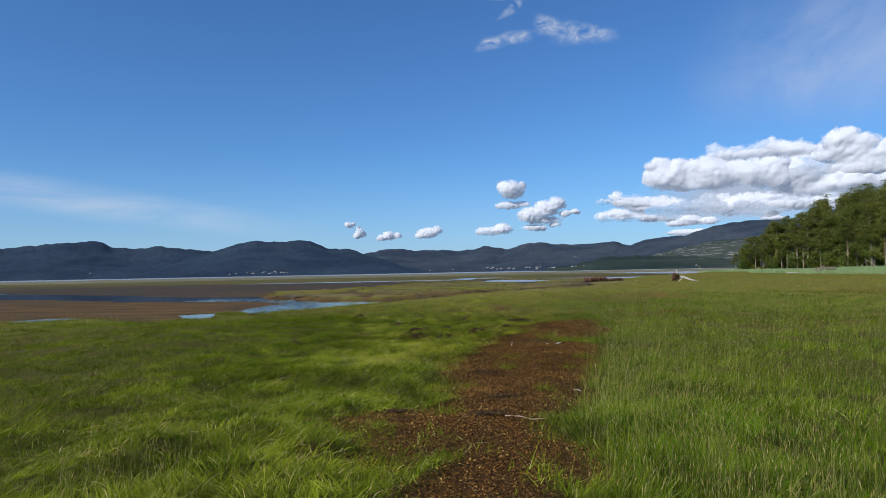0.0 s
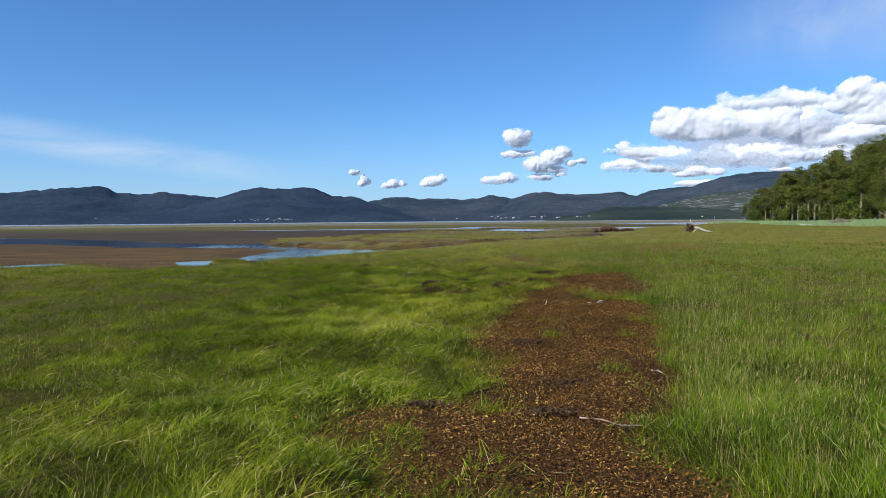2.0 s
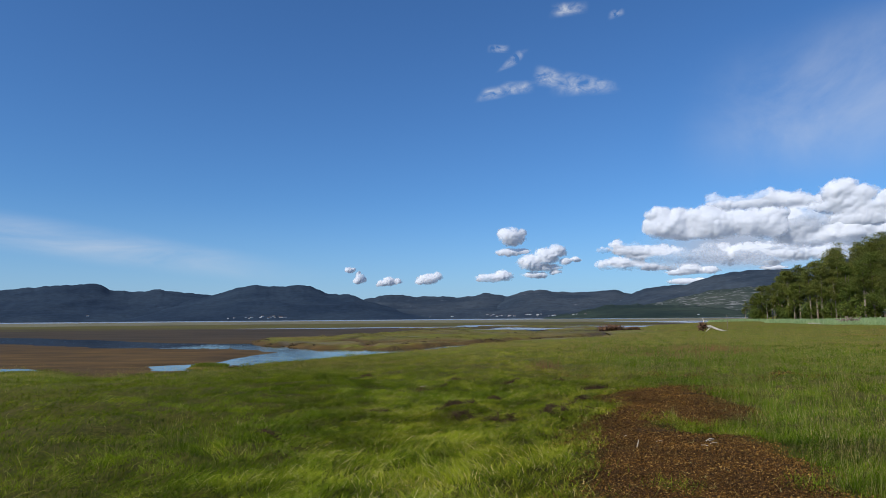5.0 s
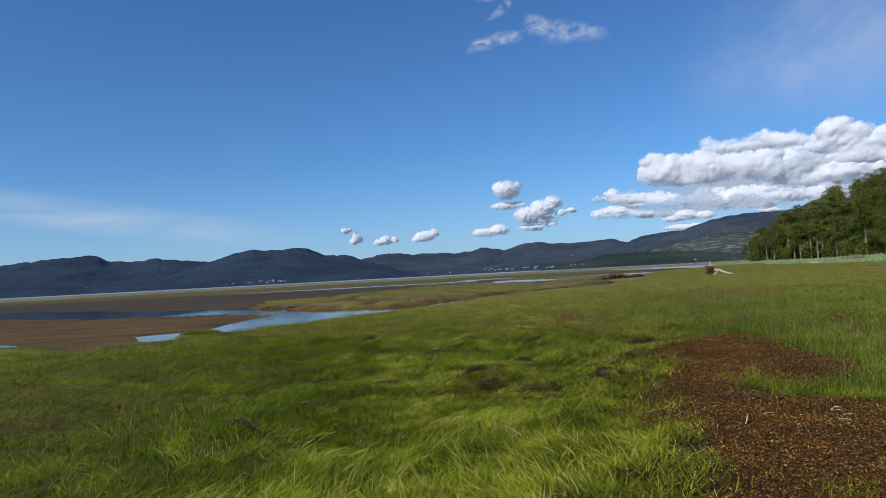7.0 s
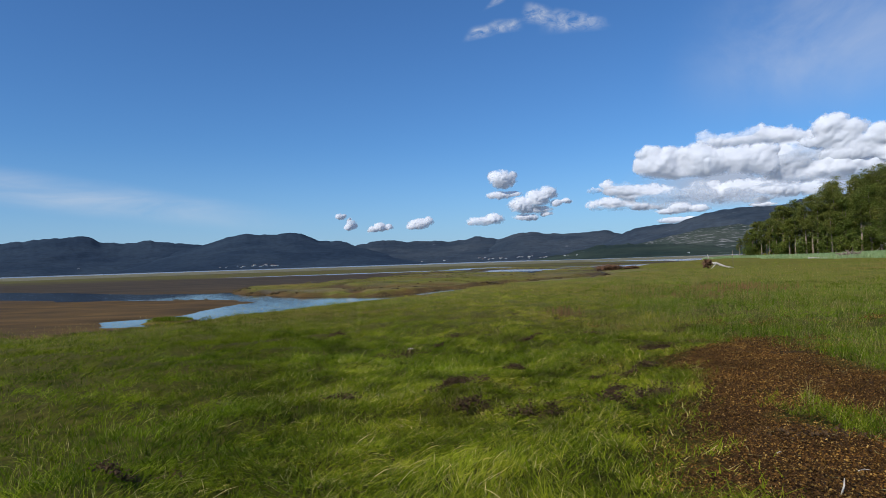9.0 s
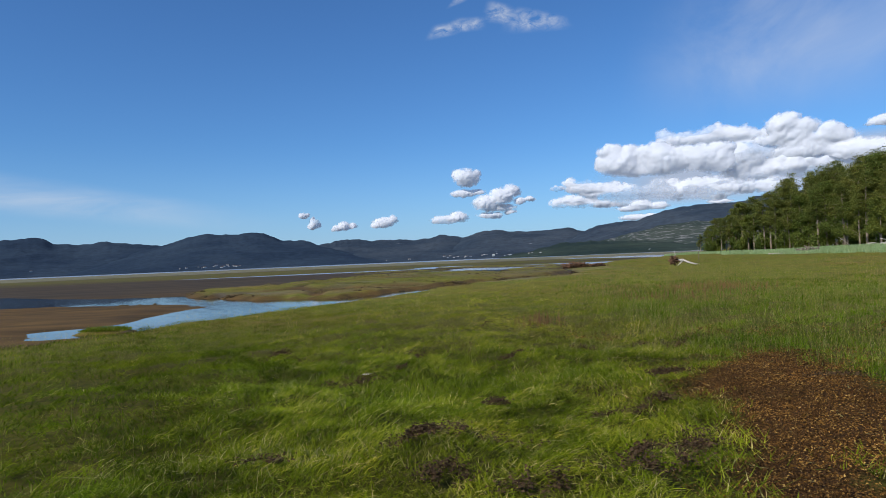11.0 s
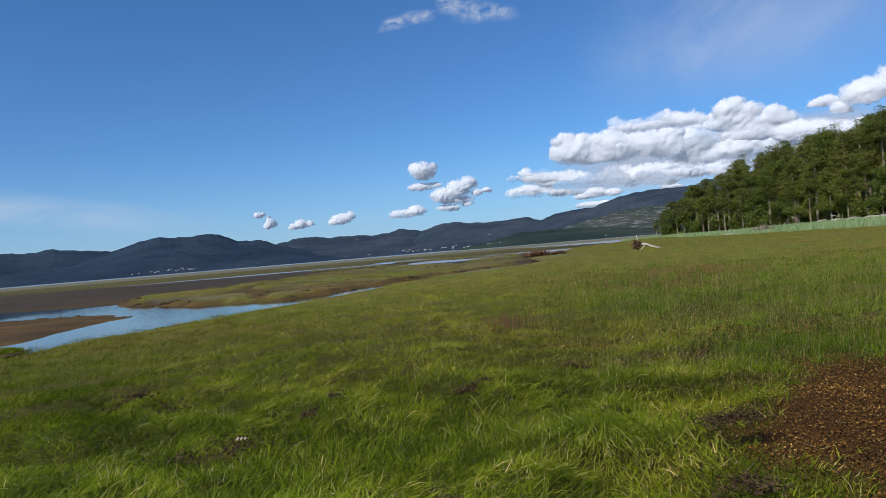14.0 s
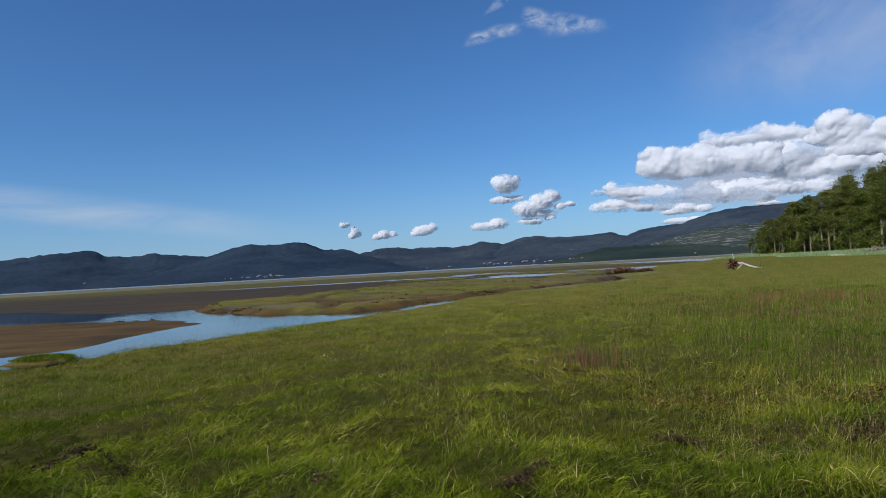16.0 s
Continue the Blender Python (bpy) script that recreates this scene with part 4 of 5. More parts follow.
for row, x, y in spots:
    if y < 84 or inside(WOODS, np.array([x]), np.array([y]))[0] < -3:
        continue
    k = rng.choice((5, 7, 6, 2, 0, 7)) if row == 0 else rng.choice((0, 1, 2, 3, 4, 0, 3, 6))
    z = float(height(x, y)[0])
    bearing = math.degrees(math.atan2(x, y - 12))
    crest = 1.6 + math.hypot(x, y - 12) * math.tan(radians(np.interp(bearing, *zip(*CROWN_LINE)))) - z
    s = min(1.5, crest / TREE_HEIGHT[k]) * (rng.uniform(0.6, 0.95) if row == 0 else rng.choice((0.7, 0.82, 0.9, 0.96, 1.0, 1.04, 1.08)) * rng.uniform(0.95, 1.03))
    if s < 0.3:
        continue
    spin = rng.uniform(0, 360)
    if k not in used:
        used[k] = s
        kinds[k].matrix_basis = pose(x, y, z, 0, 0, spin) @ Matrix.Diagonal((s, s, s, 1))
    else:
        s /= used[k]
        copy_thing(kinds[k], pose(x, y, z, 0, 0, spin) @ Matrix.Diagonal((s, s, s, 1)))
for k, ob in enumerate(kinds):
    if k not in used:
        ob.matrix_basis = pose(120 + 3 * k, 150, float(height(120.0 + 3 * k, 150.0)[0]))


def bush(seed):
    """Willow and birch scrub: several stems from one foot and a low crown."""
    rng, nrng = random.Random(seed), np.random.RandomState(seed)
    base = new("bush")
    bm = bmesh.new()
    places, radii = [], []
    for i in range(9):
        turn = i * 2.4
        tip = Vector((math.cos(turn) * rng.uniform(0.4, 2.0), math.sin(turn) * rng.uniform(0.4, 2.0), rng.uniform(1.6, 4.2)))
        tube(bm, [(0, 0, -0.3), tip * 0.5 + Vector((0, 0, 0.2)), tip], [0.06, 0.045, 0.015], 5)
        for f in (0.3, 0.55, 0.8, 1.0):
            places.append(tip * f)
            radii.append(rng.uniform(0.7, 1.2))
    part("stems", bm, M_BARK, base)
    v, l, z = leaf_cards(np.array(places), np.array(radii), 44, 0.27, nrng)
    crown = new("crown", mesh_from("crown", v, l, z, M_BIRCH))
    crown.parent = base
    return tagged(base, "low leafy green scrub bush at the foot of the wood", "bush", "scrub before the wood")


scrub = [bush(21), bush(22), bush(23)]
placed = {}
for (ax, ay), (bx, by) in zip(EDGE, EDGE[1:]):
    length = math.hypot(bx - ax, by - ay)
    for i in range(int(length / 1.7)):
        f, inset = (i + rng.random()) / (length / 1.7), rng.uniform(0.0, 9.0)
        x, y = ax + f * (bx - ax) + (ay - by) / length * inset, ay + f * (by - ay) + (bx - ax) / length * inset
        if y < 104:
            continue
        k, s = rng.randrange(3), rng.uniform(0.6, 1.5)
        s /= placed.setdefault(k, 1.0)
        m = pose(x, y, float(height(x, y)[0]), 0, 0, rng.uniform(0, 360)) @ Matrix.Diagonal((s, s, s, 1))
        if placed[k] != 1.0:
            copy_thing(scrub[k], m)
        else:
            placed[k] = s
            scrub[k].matrix_basis = m


# ---- grass ----
def blades(px, py, pz, length, lean, turn, width, curl):
    """One curved, tapering blade at each place."""
    n = len(px)
    out = np.stack([np.cos(turn), np.sin(turn), np.zeros(n)], -1)
    flat = np.stack([-np.sin(turn), np.cos(turn), np.zeros(n)], -1)
    up = np.array([0, 0, 1.0])
    base = np.stack([px, py, pz], -1)
    l1, l2 = lean * (1 - 0.5 * curl), np.minimum(lean * (1 + curl), 1.75)
    mid = base + (length * 0.5)[:, None] * (np.sin(l1)[:, None] * out + np.cos(l1)[:, None] * up)
    tip = mid + (length * 0.5)[:, None] * (np.sin(l2)[:, None] * out + np.cos(l2)[:, None] * up)
    tip[:, 2] = np.maximum(tip[:, 2], base[:, 2] + 0.02)
    w = width[:, None] * flat
    v = np.stack([base - w * 0.5, base + w * 0.5, mid + w * 0.42, mid - w * 0.42, tip], 1).reshape(-1, 3)
    i = np.arange(n)[:, None] * 5
    loops = np.concatenate([i + [0, 1, 2, 3], i + [3, 2, 4]], 1)
    return v, loops.ravel(), np.tile([4, 3], n)


def strands(px, py, pz, length, lean_foot, lean_tip, turn, width, twist):
    """One long blade at each place, bending over from its foot to its tip and twisted about its length."""
    n = len(px)
    out = np.stack([np.cos(turn), np.sin(turn), np.zeros(n)], -1)
    flat = np.stack([-np.sin(turn), np.cos(turn), np.zeros(n)], -1)
    up = np.array([0, 0, 1.0])
    p = [np.stack([px, py, pz], -1)]
    for s in (0.17, 0.5, 0.83):
        a = lean_foot + (lean_tip - lean_foot) * s
        p.append(p[-1] + (length / 3)[:, None] * (np.sin(a)[:, None] * out + np.cos(a)[:, None] * up))
        p[-1][:, 2] = np.maximum(p[-1][:, 2], pz + 0.015)
    mean = 0.5 * (lean_foot + lean_tip)
    face = np.cos(mean)[:, None] * -out + np.sin(mean)[:, None] * up
    w = width[:, None] * (np.cos(twist)[:, None] * flat + np.sin(twist)[:, None] * face)
    v = np.stack([p[0] - w * 0.35, p[0] + w * 0.35, p[1] + w * 0.5, p[1] - w * 0.5, p[2] + w * 0.4, p[2] - w * 0.4, p[3]], 1).reshape(-1, 3)
    i = np.arange(n)[:, None] * 7
    loops = np.concatenate([i + [0, 1, 2, 3], i + [3, 2, 4, 5], i + [5, 4, 6]], 1)
    return v, loops.ravel(), np.tile([4, 4, 3], n)


def toned(me, bright, dry, per):
    """Stores each tuft's brightness, with painted gap shade and sheen, and its dryness on its blades; per: corners of
    one blade.
    """
    tone = me.color_attributes.new("tone", "FLOAT_COLOR", "POINT")
    b, d = np.repeat(np.clip(bright, 0, 1), per), np.repeat(np.clip(dry, 0, 1), per)
    tone.data.foreach_set("color", np.stack([b, d, b, np.ones_like(b)], -1).astype(np.float32).ravel())
    return me


def meadow_spots(count, nrng, reach=110.0):
    """Places on the meadow, thinning out away from the walked line."""
    xs, ys, ds = [], [], []
    have = 0
    while have < count:
        x, y = nrng.uniform(-75, 95, 400000), nrng.uniform(1.5, 17 + reach, 400000)
        d = np.maximum(np.maximum(4.2, np.abs(x) / 0.62), y - 17)
        keep = (nrng.rand(len(x)) < (4.2 / d) ** 1.85) & (np.abs(x) < 0.85 * (y + 1))
        x, y, d = x[keep], y[keep], d[keep]
        ok = (shore_edge(x, y) > 0.3) & (wrack_edge(x, y) < np.where(x < 0.22 * y - 0.3, nrng.normal(0, 0.16, len(x)), nrng.normal(-0.1, 0.1, len(x)) + ease(18.2, 20.0, y) * nrng.normal(0.1, 0.3, len(x))))
        for cx, cy, rx, ry in HEAPS:
            ok &= np.hypot((x - cx) / rx, (y - cy + 0.08) / (ry + 0.08)) > 0.3 + 0.9 * nrng.rand(len(x))
        xs.append(x[ok]), ys.append(y[ok]), ds.append(d[ok])
        have += int(ok.sum())
    x, y, d = (np.concatenate(a)[:count] for a in (xs, ys, ds))
    return x, y, d


def standing(x, y):
    """How upright the grass stands: laid flat towards the creek, tall beyond the weed and further off."""
    return ease(-0.5, 1.0, x - 0.17 * y + 0.9) * 1.1 + ease(22, 36, y) * 0.45 + 0.5 * fbm(x, y, 1.4, 3, 81) - 0.33


def tussock(x, y):
    """Height of the matted cushions that the grass forms, in metres."""
    return 0.21 * ease(-0.35, 0.7, fbm(x, y, 0.6, 3, 85)) * (0.45 + 0.55 * ease(-0.7, 0.5, fbm(x, y, 1.7, 2, 83)))


def tide_laid(x, y):
    """Grass beside the weed that high water has combed flat and bleached."""
    return ease(-4.6, -1.4, wrack_edge(x, y)) * (x < 0.22 * y - 0.3) * ease(20.5, 17.0, y)


nrng = np.random.RandomState(77)
x, y, d = meadow_spots(430000, nrng, 26.0)
n = len(x)
turn = nrng.uniform(0, 6.28, n)
reach, tip = nrng.uniform(0.05, 0.14, n), nrng.uniform(0.02, 0.08, n)
half = np.maximum(0.0042, 0.00035 * d) * nrng.uniform(0.7, 1.4, n)
z = height(x, y) + tussock(x, y) * nrng.uniform(0.4, 1.0, n) + nrng.uniform(-0.01, 0.02, n)
v = np.stack([np.stack([x - half * np.sin(turn), y + half * np.cos(turn), z], -1), np.stack([x + half * np.sin(turn), y - half * np.cos(turn), z], -1),
              np.stack([x + reach * np.cos(turn), y + reach * np.sin(turn), z + tip], -1)], 1).reshape(-1, 3)
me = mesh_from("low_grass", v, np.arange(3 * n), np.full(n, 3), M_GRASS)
# low blades are toned dark, standing in for shade between the tufts
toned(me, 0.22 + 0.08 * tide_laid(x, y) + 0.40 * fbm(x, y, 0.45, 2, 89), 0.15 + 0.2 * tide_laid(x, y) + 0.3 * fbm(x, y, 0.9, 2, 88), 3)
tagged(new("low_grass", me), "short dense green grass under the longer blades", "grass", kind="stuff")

PER = 20                                     # blades in a tuft
x, y, d = meadow_spots(13500, nrng)
tufts = len(x)
# the fine noise paints shaded hollows into the tufts' tone
bright = 0.56 - 0.14 * np.clip(standing(x, y), 0, 1) - 0.06 * ease(17.5, 21, y) + 0.17 * tide_laid(x, y) + (0.3 * nrng.normal(0, 1, tufts) + 0.44 * fbm(x, y, 0.45, 2, 89) + 0.13 * fbm(x, y, 1.3, 2, 95)) * (1 - 0.55 * np.clip(standing(x, y), 0, 1))
dry = 0.15 + 0.25 * tide_laid(x, y) + 0.2 * nrng.normal(0, 1, tufts) + 0.3 * fbm(x, y, 1.2, 2, 90)
x, y, d, bright, dry = (np.repeat(a, PER) for a in (x, y, d, bright, dry))
n = len(x)
upright = np.clip(standing(x, y) + np.repeat(nrng.normal(0, 0.18, tufts), PER), 0, 1)
swirl = 0.35 + 2.1 * fbm(x, y, 2.0, 2, 82) + np.repeat(nrng.normal(0, 0.7, tufts), PER)
turn = swirl + nrng.normal(0, 0.3, n) + upright * nrng.normal(0, 1.1, n)
size = np.repeat(nrng.uniform(0.65, 1.25, tufts), PER) * (0.3 + 0.7 * ease(42, 10, d))
low = ease(-0.9, 0.0, wrack_edge(x, y)) * (x < 0.22 * y - 0.3)      # trodden short along the inner rim of the weed
length = size * nrng.uniform(0.10, 0.25, n) * (1 + 0.2 * upright + 0.12 * (1 - upright) ** 3) * (1 - 0.6 * low) * (1 - 0.22 * ease(13, 17, y) * (1 - upright))
foot = (1 - upright) * nrng.uniform(0.45, 1.1, n) + upright * np.abs(nrng.normal(0.12, 0.12, n))
tip = (1 - upright) * nrng.uniform(1.45, 1.95, n) + upright * nrng.uniform(0.35, 1.15, n)
width = np.maximum(0.0032, 0.00036 * d) * nrng.uniform(0.6, 1.3, n)
spread = 0.055 + 0.004 * d
x, y = x + nrng.normal(0, 1, n) * spread, y + nrng.normal(0, 1, n) * spread
z = height(x, y) - 0.01 + tussock(x, y) * nrng.uniform(0.6, 1.0, n)
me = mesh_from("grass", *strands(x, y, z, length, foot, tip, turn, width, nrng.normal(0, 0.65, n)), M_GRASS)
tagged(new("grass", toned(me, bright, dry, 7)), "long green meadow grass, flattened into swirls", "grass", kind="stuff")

# flowering stalks standing above the blades, each with a narrow seed head
def stalks(px, py, pz, length, lean, turn, width, head):
    n = len(px)
    out = np.stack([np.cos(turn), np.sin(turn), np.zeros(n)], -1)
    flat = np.stack([-np.sin(turn), np.cos(turn), np.zeros(n)], -1)
    way = np.sin(lean)[:, None] * out + np.cos(lean)[:, None] * np.array([0, 0, 1.0])
    foot = np.stack([px, py, pz], -1)
    neck = foot + length[:, None] * way
    droop = way + 0.35 * out
    tip, mid = neck + head[:, None] * droop, neck + 0.4 * head[:, None] * droop
    w = width[:, None] * flat
    v = np.stack([foot - w * 0.4, foot + w * 0.4, neck, mid + w * 1.05, tip, mid - w * 1.05], 1).reshape(-1, 3)
    i = np.arange(n)[:, None] * 6
    return v, np.concatenate([i + [0, 1, 2], i + [2, 3, 4, 5]], 1).ravel(), np.tile([3, 4], n)


x, y, d = meadow_spots(95000, nrng, 60.0)
tall = np.clip(0.03 + 1.0 * ease(-0.3, 1.5, x - 0.17 * y + 0.6) + 0.7 * ease(19, 32, y) + 0.5 * fbm(x, y, 2.5, 3, 84), 0, 1)
keep = nrng.rand(len(x)) < tall
x, y, d = x[keep], y[keep], d[keep]
short = 1 - 0.7 * ease(-1.2, -0.2, wrack_edge(x, y)) * (x < 0.22 * y - 0.3)
n = len(x)
v = stalks(x, y, height(x, y), nrng.uniform(0.22, 0.42, n) * short * (0.55 + 0.45 * ease(45, 10, d)), nrng.uniform(0.03, 0.5, n), nrng.uniform(0, 6.28, n),
           np.maximum(0.0024, 0.00021 * d) * nrng.uniform(0.7, 1.3, n), nrng.uniform(0.03, 0.07, n))
tagged(new("seed_grass", mesh_from("seed_grass", *v, M_SEED)), "thin straw-coloured flowering grass stalks", "grass", kind="stuff")

x, y = nrng.normal(-12.1, 0.6, 4200), nrng.normal(37.25, 0.36, 4200)
x, y = x[height(x, y) > -0.57], y[height(x, y) > -0.57]
n = len(x)
tagged(new("grass_islet", toned(mesh_from("grass_islet", *blades(x, y, np.maximum(height(x, y), -0.5), nrng.uniform(0.05, 0.16, n), nrng.uniform(0.2, 1.3, n), nrng.uniform(0, 6.28, n),
                                                       nrng.uniform(0.010, 0.018, n), nrng.uniform(0.1, 0.6, n)), M_GRASS), np.full(n, 0.55), np.zeros(n), 5)),
       "tuft of dark green grass on a mud islet", "grass", kind="stuff")

def tuft(cx, cy, radius, count, reach, label):
    """A single clump of grass standing free."""
    x, y = nrng.normal(cx, radius * 0.5, count), nrng.normal(cy, radius * 0.5, count)
    n = len(x)
    v = blades(x, y, height(x, y), reach * nrng.uniform(0.4, 1.1, n), nrng.uniform(0.5, 1.45, n), nrng.uniform(0, 6.28, n), nrng.uniform(0.003, 0.005, n), nrng.uniform(0.1, 0.6, n))
    return tagged(new("grass_tuft", toned(mesh_from("grass_tuft", *v, M_GRASS), np.full(n, 0.5), np.zeros(n), 5)), label, "grass", kind="stuff")


for cx, cy, r, n in ((-0.00, 7.20, 0.18, 170), (1.00, 10.50, 0.20, 130), (1.30, 8.60, 0.16, 120), (2.50, 11.80, 0.30, 200), (2.00, 10.70, 0.20, 120), (1.20, 11.80, 0.30, 150), (2.95, 16.15, 0.25, 160)):
    tuft(cx, cy, r, n, 0.2, "green grass tuft growing through the seaweed")

# a dry yellow reed clump in the weed, and a red patch of sorrel in the meadow
for name, cx, cy, r, n, reach, tilt, wide, mat, label, kind_of in (
        ("reed_tuft", 2.8, 16.5, 0.05, 26, 0.26, 0.5, 0.006, M_SEED, "dry yellow reed clump standing in the seaweed", "reed"),
        ("sorrel", 2.25, 26.8, 0.55, 260, 0.34, 0.4, 0.009, M_SORREL, "small reddish patch of flowering sorrel", "plant"),
        ("sorrel", 8.4, 34.0, 1.9, 520, 0.34, 0.4, 0.012, M_SORREL, "faint reddish patch of flowering sorrel", "plant"),
        ("sorrel", 11.6, 37.2, 2.0, 700, 0.36, 0.4, 0.013, M_SORREL, "broad reddish patch of flowering sorrel", "plant")):
    x, y = nrng.normal(cx, r * 0.6, n), nrng.normal(cy, r * 0.6, n)
    v = blades(x, y, height(x, y), reach * nrng.uniform(0.6, 1.2, n), nrng.uniform(0.02, tilt, n), nrng.uniform(0, 6.28, n), wide * nrng.uniform(0.6, 1.2, n), nrng.uniform(0, 0.4, n))
    tagged(new(name, mesh_from(name, *v, mat)), label, kind_of, kind="stuff")

# pale lyme grass in front of the wood
n = 60000
x, y = nrng.uniform(20, 112, n * 6), nrng.uniform(40, 262, n * 6)
w = inside(WOODS, x, y)
ok = (w > -18 - 14 * ease(215, 165, y)) & (w < 1.5) & (shore_edge(x, y) > 1.5) & (nrng.rand(n * 6) < 0.9)
x, y = x[ok][:n], y[ok][:n]
n = len(x)
far = np.hypot(x, y - 10)
tagged(new("lyme_grass", mesh_from("lyme_grass", *blades(x, y, height(x, y) - 0.02, nrng.uniform(0.5, 0.95, n), nrng.uniform(0.05, 0.6, n), nrng.uniform(0, 6.28, n),
                                                     0.00042 * far * nrng.uniform(0.7, 1.3, n), nrng.uniform(0.1, 0.6, n)), M_LYME)),
       "tall pale blue-green lyme grass before the wood", "grass", kind="stuff")

# sedge and dark mud hummocks on the salt marsh beyond the creek
x, y = nrng.uniform(-22, 36, 240000), nrng.uniform(53, 190, 240000)
t = np.maximum.reduce([inside(p, x, y) for p in [TONGUE] + STRIPS]) + 1.1 * fbm(x, y, 6, 4, 31)
clump = fbm(x, y, 2.4, 3, 75)
keep = (t > 0.4) & (clump > nrng.uniform(-0.1, 0.7, len(x))) & (nrng.rand(len(x)) < 70.0 / y)
x, y = x[keep], y[keep]
n = len(x)
v = blades(x, y, height(x, y) - 0.02, nrng.uniform(0.06, 0.2, n), nrng.uniform(0.1, 1.1, n), nrng.uniform(0, 6.28, n), 0.00045 * y * nrng.uniform(0.7, 1.4, n), nrng.uniform(0.1, 0.6, n))
tagged(new("marsh_grass", mesh_from("marsh_grass", *v, M_SEDGE)), "short olive and tan sedge on the salt marsh", "grass", kind="stuff")
x, y = nrng.uniform(-22, 30, 60000), nrng.uniform(53, 150, 60000)
t = np.maximum.reduce([inside(p, x, y) for p in [TONGUE] + STRIPS]) + 1.1 * fbm(x, y, 6, 4, 31)
keep = (np.abs(t - 0.1) < 0.45) & (fbm(x, y, 4.0, 2, 76) > 0.45) | (t > 1) & (nrng.rand(len(x)) < 0.012) & (fbm(x, y, 12.0, 2, 77) > 0.0)
x, y = x[keep][:900], y[keep][:900]
sx, sy = nrng.uniform(-22, -10, 4000), nrng.uniform(34, 58, 4000)
edge = inside(BAR, sx, sy) + 1.2 * fbm(sx, sy, 9, 3, 41) + 0.5 * fbm(sx, sy, 2.2, 2, 42)
keep = (np.abs(edge - 0.3) < 0.5) & (fbm(sx, sy, 2.0, 2, 80) > 0.2) & (height(sx, sy) > -0.6)
x, y = np.concatenate([x, sx[keep][:30]]), np.concatenate([y, sy[keep][:30]])
bm = bmesh.new()
for px, py, pz, s in zip(x, y, height(x, y), np.where(np.arange(len(x)) < 900, nrng.uniform(0.07, 0.2, len(x)), nrng.uniform(0.04, 0.11, len(x)))):
    bmesh.ops.create_icosphere(bm, subdivisions=1, radius=s, matrix=Matrix.Translation((px, py, max(pz, -0.6) + 0.02)) @ Matrix.Rotation(px * 7, 4, "Z") @ Matrix.Diagonal((1.5, 0.9, 0.5, 1)))
me = bpy.data.meshes.new("mud_hummocks")
bm.to_mesh(me)
bm.free()
me.materials.append(M_PEAT)
tagged(new("mud_hummocks", me), "dark brown peat clods along the marsh bank", "mud", kind="stuff")


# ---- seaweed ----
def flakes(x, y, z, size, nrng):
    """Curled scraps of dry weed, two triangles folded along the middle."""
    n = len(x)
    c = np.stack([x, y, z], -1)
    a = nrng.normal(0, 1, (n, 3)) * [1, 1, 0.35]
    a /= np.linalg.norm(a, axis=1, keepdims=True)
    b = np.cross(a, nrng.normal(0, 0.6, (n, 3)) + [0, 0, 1])
    b /= np.linalg.norm(b, axis=1, keepdims=True)
    s = size[:, None]
    fold = np.stack([np.zeros(n), np.zeros(n), size * nrng.uniform(0.1, 0.6, n)], -1)
    v = np.stack([c - a * s, c - b * s * 0.5 + fold, c + a * s * 0.9, c + b * s * 0.45 + fold * 0.7], 1).reshape(-1, 3)
    i = np.arange(n)[:, None] * 4
    return v, np.concatenate([i + [0, 1, 2], i + [0, 2, 3]], 1).ravel(), np.full(2 * n, 3)


def weed_spots(poly_test, box, count):
    x, y = nrng.uniform(box[0], box[1], count), nrng.uniform(box[2], box[3], count)
    ok = poly_test(x, y)
    return x[ok], y[ok]


x, y = weed_spots(lambda x, y: wrack_edge(x, y) > nrng.normal(0.02, 1, len(x)) * (0.27 + 0.3 * ease(18.2, 20.0, y)), (-2, 6.2, 1.5, 22.5), 680000)
z = height(x, y) + 0.004 + np.abs(nrng.normal(0, 0.014, len(x))) + 0.012 * (1 + fbm(x, y, 0.5, 2, 91))
tagged(new("seaweed", mesh_from("seaweed", *flakes(x, y, z, nrng.uniform(0.006, 0.016, len(x)), nrng), M_WRACK)),
       "dry brown seaweed washed up in a strip", "seaweed", kind="stuff")
M_DARKWEED = plain_noise("blackened_seaweed", [(0.3, (0.026, 0.017, 0.009)), (0.7, (0.115, 0.068, 0.032))], 30.0)
for i, (cx, cy, rx, ry) in enumerate(HEAPS):
    x, y = nrng.normal(cx, rx * 0.8, 1200), nrng.normal(cy, ry * 0.95, 1200)
    keep = fbm(x, y, 0.16, 2, 92 + i) > nrng.uniform(-0.5, 0.25, len(x))
    x, y = x[keep], y[keep]
    z = height(x, y) + 0.03 + tussock(x, y) + np.abs(nrng.normal(0, 0.028, len(x)))
    tagged(new("seaweed_heap", mesh_from("seaweed_heap", *flakes(x, y, z, nrng.uniform(0.008, 0.020, len(x)), nrng), M_DARKWEED)),
           "small heap of dark dry weed lying in the grass", "seaweed", kind="stuff")
# a thin older tide line of weed through the grass, and blackened clumps in the strip
x = nrng.uniform(2.2, 9.5, 9000)
y = 24.7 - 0.28 * (x - 2.2) + nrng.normal(0, 0.30, len(x)) + 0.5 * fbm(x, 0 * x, 1.6, 2, 93)
keep = (fbm(x, y, 0.5, 2, 94) > nrng.uniform(-0.35, 0.5, len(x)))
x, y = x[keep], y[keep]
z = height(x, y) + 0.02 + tussock(x, y) * 0.8 + np.abs(nrng.normal(0, 0.03, len(x)))
